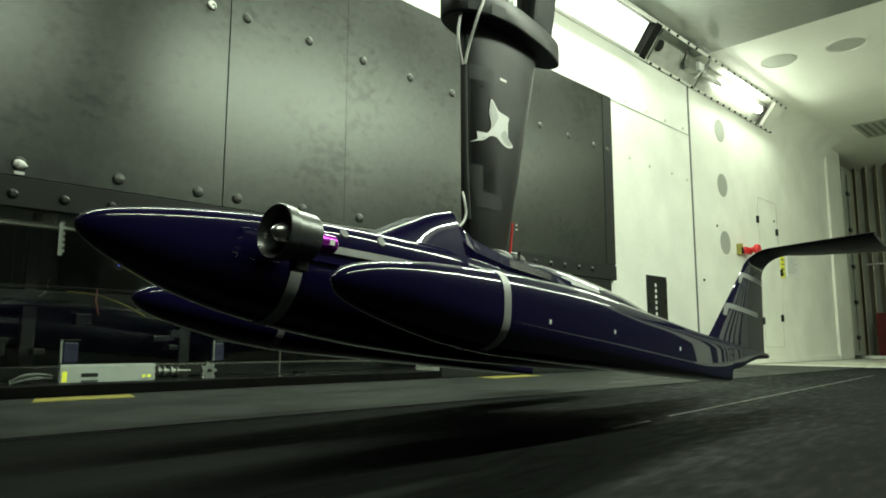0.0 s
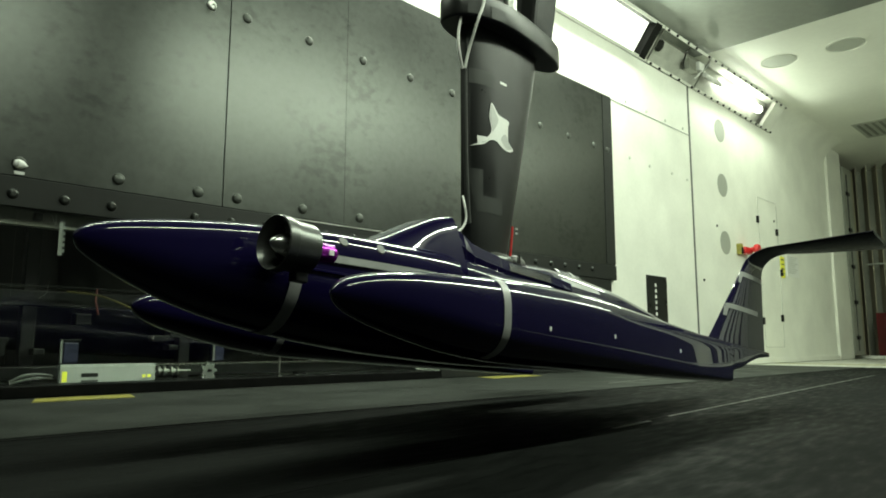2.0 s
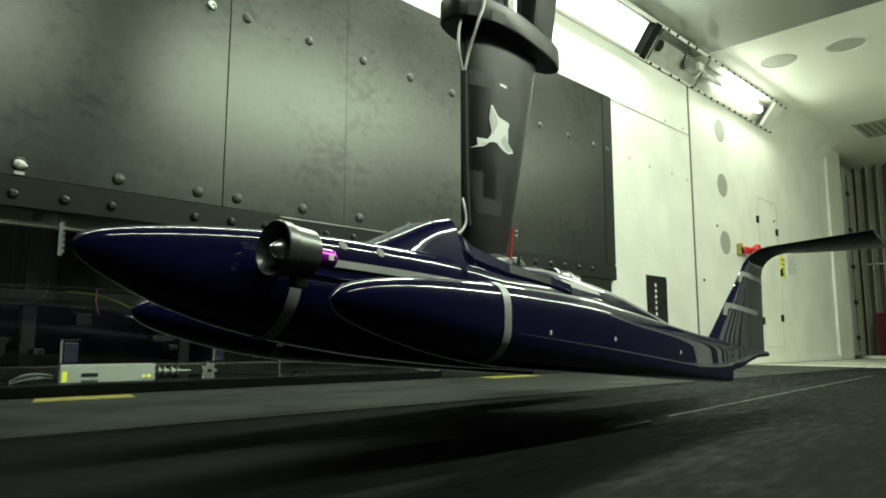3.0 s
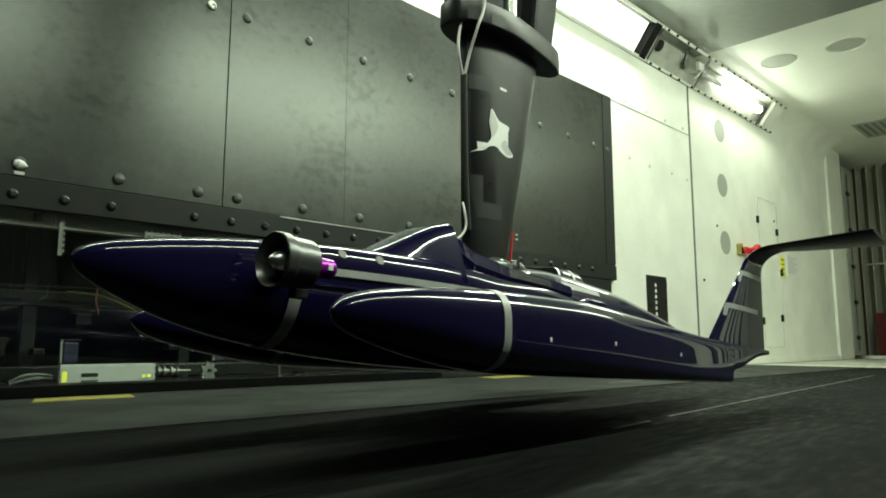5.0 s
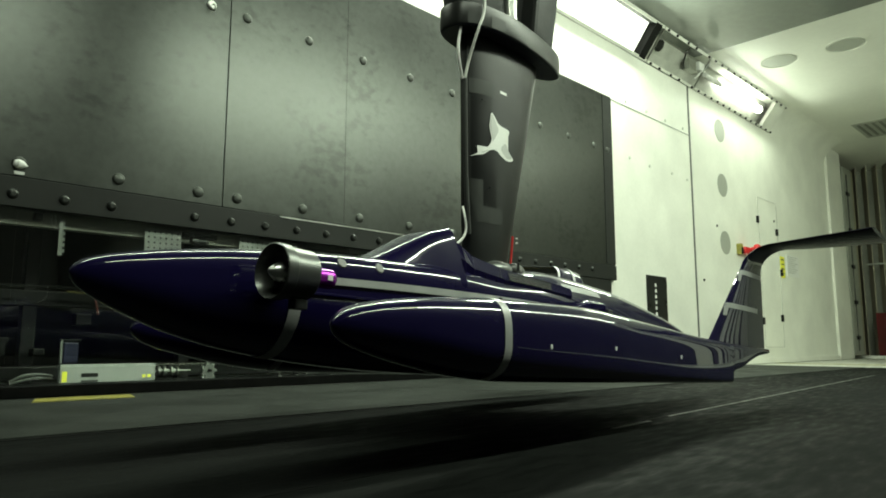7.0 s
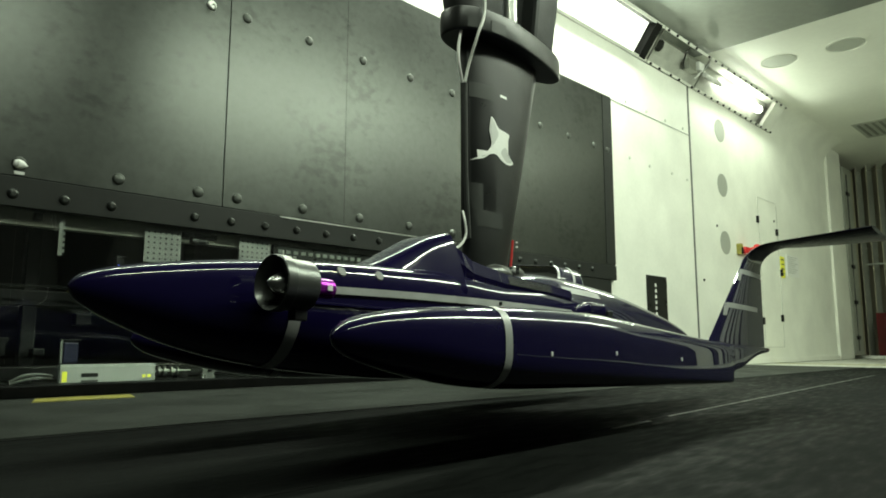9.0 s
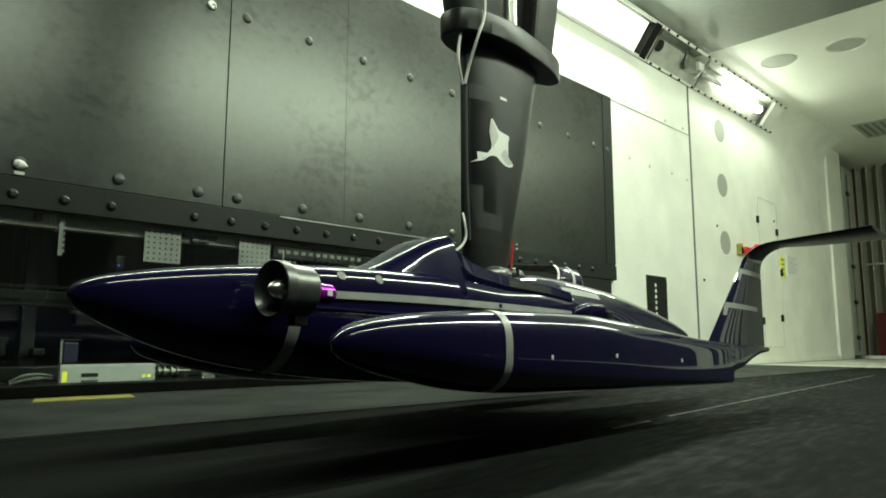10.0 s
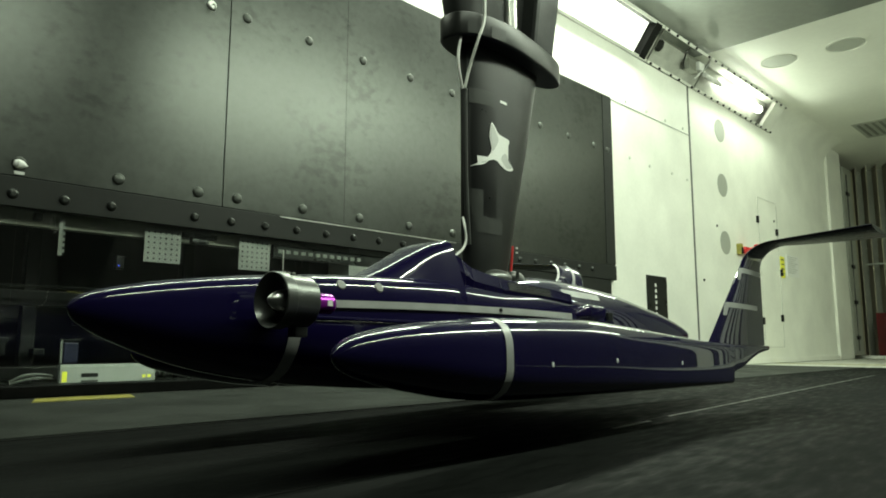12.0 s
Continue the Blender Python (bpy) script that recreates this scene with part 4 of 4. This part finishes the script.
TAIL = Body([(u, top, 0.240, foot_width(u)) for u, top in RIDGE], [(1.120, 0.3, 160, 2.0), (1.580, 0.3, 160, 2.0)], lambda u: 1.0, lambda u: 1 - edge_width(u) / foot_width(u))
mpart("fairing_flank", TAIL.mesh([u for u, top in RIDGE], 8), PAINT, "sharp-edged flank of the canopy fairing", False)
mpart("tape_band", HULL.band(0.694, 0.716, radians(172), radians(300), 0.0012, 2, 50), TAPE, "silver tape band")
mpart("side_tape", HULL.zband(0.735, 1.567, (0.2485, 0.2505), (0.2605, 0.2655), 1, 0.0040, bow=0.004), TAPE, "long silver tape strip")
mpart("spray_rail", tube([HULL.at(u, math.pi - HULL.angle(u, 0.233 - 0.012 * (u - 0.7)), 0.001) for u in steps(0.66, 1.25, 12)], 0.0035), PAINT, "thin spray rail")
mpart("deck_patch", HULL.zband(1.555, 1.765, (0.312, 0.308), (0.329, 0.324), 1, 0.0014, 16, 8), TAPE, "silver tape patch")
mpart("access_panel", TAIL.zband(1.300, 1.480, (0.297, 0.303), (0.329, 0.321), 1, 0.0010, 16, 2), SMOKED, "smoked grey access panel", False)
# highlight on the panel's lower edge, drawn as a thin silver strip
mpart("panel_edge_glint", TAIL.zband(1.312, 1.500, (0.2930, 0.2995), (0.2952, 0.3017), 1, 0.0016, 16, 2), TAPE)
mpart("deck_edge_tape", HULL.zband(1.475, 1.54, (0.312, 0.312), (0.317, 0.3165), 1, 0.003, 10, 3), TAPE)
p = HULL.at(1.245, math.pi - HULL.angle(1.245, 0.261), 0.005)
mpart("black_plug", lathe([(-0.002, 0), (-0.002, 0.004), (0.004, 0.005)], 16, Matrix.Translation(p) @ Matrix.Rotation(radians(90), 4, "Z")), SATIN_BLACK, "small black plug")
mpart("fairing_joint", TAIL.zband(1.2675, 1.2695, (0.290, 0.290), (0.336, 0.335), 1, 0.0006, 2, 6), GREY_TAPE, "thin joint line")
for u in (0.797, 0.883):
    p = HULL.at(u, math.pi - HULL.angle(u, 0.291), 0.0)
    mpart("cover_disc", lathe([(-0.0015, 0), (-0.0015, 0.0085), (-0.0005, 0.0095), (0.004, 0.0095)], 20, Matrix.Translation(p) @ (-HULL.normal(u, math.pi - HULL.angle(u, 0.291))).to_track_quat("X", "Z").to_matrix().to_4x4()), DIM_WHITE, "grey cover disc")
for u, z in ((1.043, 0.154), (1.275, 0.157), (1.60, 0.146)):
    p = near_body.at(u, math.pi - near_body.angle(u, z), 0.0)
    mpart("pressure_tap", box(p.x - 0.0025, p.x + 0.0025, p.y - 0.0015, p.y + 0.003, z - 0.004, z + 0.004, 0.0008), WHITEP, "small white marker")
# strut socket, dome and scoop on the deck
SOCK = Body([(1.295, 0.352, 0.33, 0.01), (1.315, 0.364, 0.33, 0.034), (1.355, 0.37, 0.33, 0.044), (1.4, 0.367, 0.33, 0.04), (1.43, 0.356, 0.33, 0.014)], [(1.295, 0.3, 2, 2), (1.315, 0.3, 2.2, 2), (1.355, 0.3, 2.4, 2), (1.4, 0.3, 2.2, 2), (1.43, 0.3, 2, 2)], lambda u: 0.99)
mpart("strut_socket", SOCK.mesh(steps(1.295, 1.43, 16), 28), FANGREY, "grey metal strut socket")
DOME = Body([(1.375, 0.345, 0.3, 0.006), (1.383, 0.362, 0.3, 0.016), (1.405, 0.368, 0.3, 0.02), (1.43, 0.364, 0.3, 0.02), (1.447, 0.345, 0.3, 0.008)], [(1.375, 0.3, 2, 2), (1.405, 0.3, 2.8, 2), (1.447, 0.3, 2, 2)], lambda u: 0.960)
mpart("intake_dome", DOME.mesh(steps(1.375, 1.447, 14), 24), SATIN_BLACK, "small black dome")
SCOOP = Body([(1.595, 0.270, 0.258, 0.004), (1.622, 0.284, 0.256, 0.014), (1.655, 0.293, 0.256, 0.022), (1.725, 0.291, 0.257, 0.023), (1.732, 0.286, 0.260, 0.017)], [(1.595, 0.5, 2, 2), (1.655, 0.5, 3.5, 3.5), (1.732, 0.5, 4, 4)], lambda u: 0.898)
scoop = mpart("side_scoop", SCOOP.mesh(steps(1.595, 1.732, 18), 28), PAINT, "indigo side scoop")
mpart("scoop_opening", box(1.7315, 1.736, 0.884, 0.910, 0.262, 0.284, 0.002), SATIN_BLACK, "black scoop opening", False, scoop)
mpart("vent_box", box(1.775, 1.805, 0.893, 0.925, 0.254, 0.277, 0.003), BLACK, "small black vent box", False)
for u in (1.385, 1.392):
    mpart("deck_pin", box(u, u + 0.003, 0.935, 0.938, 0.345, 0.366, 0.0008), SATIN_BLACK, "thin black pin", False)
for side in (-1, 1):
    own = bmesh.new()
    rr = []
    for v, lead, trail, z in ((0.06, 0.98, 1.98, 0.212), (0.20, 1.04, 1.86, 0.206), (0.30, 1.08, 1.80, 0.200)):
        rr.append([own.verts.new((lead + (trail - lead) * (0.5 - 0.5 * math.cos(q)), 1.0 + side * v, z + 0.016 * math.sin(q))) for q in [2 * math.pi * k / 24 for k in range(24)]])
    for p, q in zip(rr, rr[1:]):
        for k in range(24):
            own.faces.new((p[k], p[(k + 1) % 24], q[(k + 1) % 24], q[k]))
    own.faces.new(rr[0])
    own.faces.new(rr[-1][::-1])
    bmesh.ops.recalc_face_normals(own, faces=own.faces)
    mpart("cross_wing", own, PAINT, "indigo wing joining hull and float")

# ---- ducted fan ----
FAN = Matrix.Translation((0.613, 0.852, 0.2535)) @ pose(0, 0, 0, 0, 1.0, 0)
fan = mpart("ducted_fan", lathe([(0.068, 0.031), (0.030, 0.0345), (0.012, 0.0355), (0.004, 0.0395), (0.0, 0.0415), (0.0015, 0.0430), (0.008, 0.0432), (0.0185, 0.0430), (0.0195, 0.0424), (0.0200, 0.0398), (0.045, 0.0396), (0.0625, 0.0394), (0.0640, 0.0385), (0.0640, 0.0310), (0.068, 0.031)], 64, FAN), FANGREY, "grey ducted fan housing with a flared lip")
mpart("spinner", lathe([(-0.006, 0.0), (-0.0052, 0.0022), (-0.001, 0.0068), (0.005, 0.0112), (0.012, 0.0148), (0.020, 0.0170), (0.028, 0.0180), (0.060, 0.0180), (0.060, 0.0)], 36, FAN), ALU, "turned aluminium spinner", parent=fan)
mpart("motor", lathe([(0.060, 0.0), (0.060, 0.0160), (0.112, 0.0162), (0.117, 0.0130), (0.118, 0.004), (0.126, 0.003), (0.127, 0.0)], 36, FAN), PURPLE, "purple anodised motor can", parent=fan)
blade = bmesh.new()
for r, w in ((0.013, 0.008), (0.035, 0.011)):
    for k, (x, y) in enumerate(((-0.006, -w), (-0.0048, -w), (0.006, w), (0.0048, w))):
        blade.verts.new((0.034 + x, y * 0.6, r))
blade.verts.ensure_lookup_table()
for f in ((0, 1, 2, 3), (4, 7, 6, 5), (0, 4, 5, 1), (1, 5, 6, 2), (2, 6, 7, 3), (3, 7, 4, 0)):
    blade.faces.new([blade.verts[i] for i in f])
bmesh.ops.recalc_face_normals(blade, faces=blade.faces)
blade.transform(FAN)
blade0 = mpart("fan_blade", blade, BLACK, "black fan blade", False, fan)
AXIS = INNER @ FAN
for k in range(1, 9):
    b = blade0.copy()
    scene.collection.objects.link(b)
    b.matrix_basis = AXIS @ Matrix.Rotation(2 * math.pi * k / 9, 4, "X") @ AXIS.inverted()
mpart("motor_label", box(0.096, 0.106, -0.0168, -0.0152, -0.004, 0.005, 0.0004, m=FAN), WHITEP, "tiny white label", False, fan)
mpart("clamp", box(0.040, 0.064, -0.010, 0.008, -0.054, -0.034, 0.002, m=FAN), SATIN_BLACK, "black clamp", False, fan)
mpart("terminal_block", box(0.034, 0.062, 0.016, 0.030, 0.034, 0.044, 0.0015, m=FAN), SATIN_BLACK, "black terminal block", False, fan)
own = bmesh.new()
for k in range(3):
    join(own, lathe([(0, 0), (0, 0.003), (0.004, 0.003), (0.005, 0)], 10, FAN @ Matrix.Translation((0.039 + 0.009 * k, 0.022, 0.043)) @ Matrix.Rotation(radians(-90), 4, "Y")))
mpart("screws", own, STEEL, "small steel screws", True, fan)
mpart("bracket", box(0.042, 0.062, 0.0, 0.075, -0.030, -0.022, 0.002, m=FAN), PAINT, "indigo fan bracket", False, fan)

# ---- the strut ----
strut = thing("support_strut", "glossy black aerofoil strut with collar, carrying the model", "strut")
S0 = Vector((1.42, 1.0, 0.36))


def spart(name, bm, material, label="", smooth=True):
    bm.transform(Matrix.Translation(-S0))
    return part(name, bm, material, strut, label, smooth)


def foil(levels, thick, n=36):
    own = bmesh.new()
    rings = []
    for z, lead, trail, th in levels:
        ring = []
        for k in range(n):
            q = 2 * math.pi * k / n
            x = 0.5 - 0.5 * math.cos(q)
            y = th * math.copysign(abs(math.sin(q)) ** 0.8, math.sin(q)) * (1 - 0.45 * x)
            ring.append(own.verts.new((lead + (trail - lead) * x, 1.0 + y, z)))
        rings.append(ring)
    for p, q in zip(rings, rings[1:]):
        for k in range(n):
            own.faces.new((p[k], p[(k + 1) % n], q[(k + 1) % n], q[k]))
    own.faces.new(rings[0])
    own.faces.new(rings[-1][::-1])
    bmesh.ops.recalc_face_normals(own, faces=own.faces)
    return own


spart("blade", foil([(0.345, 1.27, 1.425, 0.034), (0.45, 1.262, 1.455, 0.036), (0.70, 1.26, 1.525, 0.038), (0.96, 1.257, 1.597, 0.040)], 0.04), BLACK, "glossy black carbon blade")


def blade_y(x, z, lift=0.001):
    """The near skin of the blade."""
    lead = 1.27 + (1.257 - 1.27) * min(max((z - 0.345) / 0.3, 0), 1)
    trail = 1.425 + 0.172 * (z - 0.345) / 0.615
    th = 0.034 + 0.006 * (z - 0.345) / 0.615
    k = min(max((x - lead) / (trail - lead), 0.001), 0.999)
    s = math.sqrt(1 - (1 - 2 * k) ** 2)
    return 1.0 - th * s ** 0.8 * (1 - 0.45 * k) - lift


def on_blade(x0, x1, z0, z1, lift=0.0012, slope=0.0, n=10):
    own = bmesh.new()
    g = []
    for i in range(n + 1):
        x = x0 + (x1 - x0) * i / n
        g.append([own.verts.new((x, blade_y(x, z, lift), z)) for z in [z0 + (z1 - z0) * k / n + slope * (x - x0) for k in range(n + 1)]])
    for i in range(n):
        for k in range(n):
            own.faces.new((g[i][k], g[i + 1][k], g[i + 1][k + 1], g[i][k + 1]))
    bmesh.ops.recalc_face_normals(own, faces=own.faces)
    return own


# collar: a long rounded ring that narrows to a blunt tail
own = bmesh.new()
rings = []
for z, g in ((0.914, -0.030), (0.914, -0.006), (0.917, -0.0015), (0.921, 0.0), (0.966, 0.0), (0.971, -0.001), (0.973, -0.004), (0.973, -0.03)):
    ring = []
    for k in range(56):
        q = 2 * math.pi * k / 56
        c, sn = math.cos(q), math.sin(q)
        x = 1.449 + (0.247 + g) * math.copysign(abs(c) ** 0.75, c)
        y = (0.078 + g) * math.copysign(abs(sn) ** 0.75, sn) * (1 - 0.42 * max(0, (x - 1.38) / 0.31))
        ring.append(own.verts.new((x, 1.0 + y, z + 0.012 + 0.026 * (x - 1.44))))
    rings.append(ring)
for p, q in zip(rings, rings[1:]):
    for k in range(56):
        own.faces.new((p[k], p[(k + 1) % 56], q[(k + 1) % 56], q[k]))
own.faces.new(rings[0])
own.faces.new(rings[-1][::-1])
bmesh.ops.recalc_face_normals(own, faces=own.faces)
collar = spart("collar", own, COLLAR, "black oval collar")


def on_collar(x0, x1, z0, z1):
    own = bmesh.new()
    g = []
    for i in range(9):
        x = x0 + (x1 - x0) * i / 8
        cc = min(abs((x - 1.449) / 0.247) ** (1 / 0.75), 1)
        y = 0.0012 + 0.078 * (1 - cc * cc) ** 0.375 * (1 - 0.42 * max(0, (x - 1.38) / 0.31))
        g.append([own.verts.new((x, 1.0 - y, z + 0.012 + 0.026 * (x - 1.44))) for z in (z0, z1)])
    for a, b in zip(g, g[1:]):
        own.faces.new((a[0], b[0], b[1], a[1]))
    return own


spart("collar_tape", on_collar(1.222, 1.262, 0.918, 0.948), GREY_TAPE, "grey tape patch")
spart("collar_tape", on_collar(1.285, 1.335, 0.918, 0.948), GREY_TAPE, "grey tape patch")
spart("mast_front", foil([(0.955, 1.215, 1.43, 0.055), (1.15, 1.17, 1.43, 0.06), (2.9, 1.10, 1.43, 0.06)], 0.06), MAST, "black front mast fairing")
own = bmesh.new()
join(own, lathe([(0, 0), (0, 0.020), (2.0, 0.020), (2.0, 0)], 28, Matrix.Translation((1.425, 0.975, 0.95)) @ Matrix.Rotation(radians(-90), 4, "Y")))
spart("mast_tube", own, STEEL, "bare steel mast tube")
spart("mast_web", prism([(1.40, 0.955), (1.57, 0.955), (1.60, 1.3), (1.62, 2.9), (1.40, 2.9)], 1.003, 1.03, 0.004), MAST, "black mast web", False)
spart("mast_rear", prism([(1.505, 0.955), (1.605, 0.960), (1.665, 1.22), (1.74, 1.5), (1.80, 2.9), (1.66, 2.9), (1.565, 1.3)], 0.955, 1.045, 0.012), MAST, "black rear mast fairing", False)
# cables, conduit and tape on the blade
spart("conduit", tube([(1.256, 0.982, 0.42), (1.249, 0.984, 0.55), (1.247, 0.985, 0.70), (1.247, 0.985, 0.80)], 0.006), GREY_TAPE, "grey conduit on the front edge")
spart("cable", tube([(1.236, 0.984, 0.795), (1.217, 0.980, 0.84), (1.216, 0.980, 0.879), (1.226, 0.978, 0.93)], 0.0036), CABLE, "white cable")
spart("cable", tube([(1.240, 0.980, 0.797), (1.240, 0.965, 0.845), (1.2370, 0.937, 0.905), (1.2535, 0.932, 0.953), (1.258, 0.932, 1.01), (1.262, 0.936, 1.15), (1.255, 0.938, 1.4)], 0.0036), CABLE, "white cable")
spart("cable", tube([(1.228, 0.978, 0.48), (1.222, 0.967, 0.454), (1.224, 0.965, 0.425), (1.211, 0.965, 0.402), (1.185, 0.966, 0.384)], 0.0028), CABLE, "white cable")
spart("blade_insert", on_blade(1.268, 1.352, 0.475, 0.772, 0.0008), INSERT, "gloss black insert panel")
spart("blade_tape", on_blade(1.262, 1.346, 0.768, 0.806, 0.0016, 0.05), GREY_TAPE, "grey tape on the blade")
spart("blade_tape", on_blade(1.262, 1.300, 0.488, 0.556, 0.0016, 0.0), GREY_TAPE, "grey tape on the blade")
spart("blade_tape", on_blade(1.262, 1.378, 0.452, 0.492, 0.0020, 0.0), GREY_TAPE, "grey tape on the blade")
spart("blade_label", on_blade(1.368, 1.398, 0.792, 0.799, 0.0016, 0.03), WHITEP, "small white label")
spart("red_strip", tube([(1.425, 0.982, 0.352), (1.432, 0.982, 0.40), (1.437, 0.982, 0.435)], 0.003), RED, "red strip on the rear edge")
for z in (0.418, 0.430):
    spart("tag", box(1.452, 1.458, 0.98, 0.984, z, z + 0.004, 0.001), WHITEP, "tiny white tag", False)

# emblem: a plain swimming ray
OUT = [(0.03, 0.131), (0.04, 0.127), (0.058, 0.11), (0.078, 0.106), (0.098, 0.105), (0.11, 0.101), (0.105, 0.089), (0.097, 0.08), (0.097, 0.065), (0.109, 0.048), (0.131, 0.034), (0.121, 0.026), (0.096, 0.023), (0.071, 0.029), (0.052, 0.038), (0.033, 0.038), (0.019, 0.032), (0.0, 0.02), (-0.023, 0.014), (-0.036, 0.01), (-0.018, 0.02), (-0.011, 0.027), (-0.013, 0.035), (-0.02, 0.038), (-0.006, 0.036), (0.005, 0.035), (0.017, 0.043), (0.029, 0.057), (0.029, 0.073), (0.022, 0.093), (0.025, 0.115)]


def rounded(loop, n=4):
    """A closed outline, smoothed through its corners."""
    out, m = [], len(loop)
    for i in range(m):
        a, b, c, d = (Vector(loop[(i + k) % m]) for k in (-1, 0, 1, 2))
        for k in range(n):
            t = k / n
            out.append(0.5 * (2 * b + (c - a) * t + (2 * a - 5 * b + 4 * c - d) * t * t + (3 * b - a - 3 * c + d) * t ** 3))
    return out


own = bmesh.new()
own.faces.new([own.verts.new((1.30 + x, 0.0, 0.60 + z)) for x, z in rounded(OUT)])
bmesh.ops.triangulate(own, faces=own.faces[:])
bmesh.ops.subdivide_edges(own, edges=own.edges[:], cuts=3, use_grid_fill=True)
for v in own.verts:
    v.co.y = blade_y(v.co.x, v.co.z, 0.0024)
bmesh.ops.recalc_face_normals(own, faces=own.faces)
emblem = spart("emblem", own, WHITEP, "white swimming ray emblem", False)
SHADE = mat("pale_grey_print", (0.50, 0.51, 0.49), 0.5, 0, 0.06, 30)
for shape in ([(0.03, 0.128), (0.026, 0.113), (0.024, 0.093), (0.031, 0.074), (0.032, 0.058), (0.046, 0.072), (0.058, 0.092), (0.050, 0.106), (0.040, 0.120)], [(0.094, 0.064), (0.106, 0.048), (0.124, 0.035), (0.100, 0.028), (0.082, 0.036), (0.070, 0.047), (0.080, 0.060)], [(-0.008, 0.024), (0.008, 0.030), (0.020, 0.038), (0.032, 0.043), (0.018, 0.036), (0.002, 0.024)]):
    own = bmesh.new()
    own.faces.new([own.verts.new((1.30 + x, 0.0, 0.60 + z)) for x, z in rounded(shape)])
    bmesh.ops.triangulate(own, faces=own.faces[:])
    bmesh.ops.subdivide_edges(own, edges=own.edges[:], cuts=2, use_grid_fill=True)
    for v in own.verts:
        v.co.y = blade_y(v.co.x, v.co.z, 0.0030)
    bmesh.ops.recalc_face_normals(own, faces=own.faces)
    own.transform(Matrix.Translation(-S0))
    part("emblem_shade", own, SHADE, emblem, "pale grey shading")


# ---- what moves ----
def motions():
    def model_pose(t):
        k = 1 - t / 12.0
        p = turned(2.4 - 0.0038 * k, 1.0, 0.24 - 0.0258 * k)
        return pose(p.x, p.y, p.z, 0, 4.17 * k, YAW)

    def strut_pose(t):
        p = turned(1.42, 1.0, 0.36 + 0.060 * (1 - t / 12.0))
        return pose(p.x, p.y, p.z, 0, 0, YAW)

    times = [0.5 * k for k in range(25)]
    walk(model, [(t, model_pose(t)) for t in times])
    walk(strut, [(t, strut_pose(t)) for t in times])


motions()
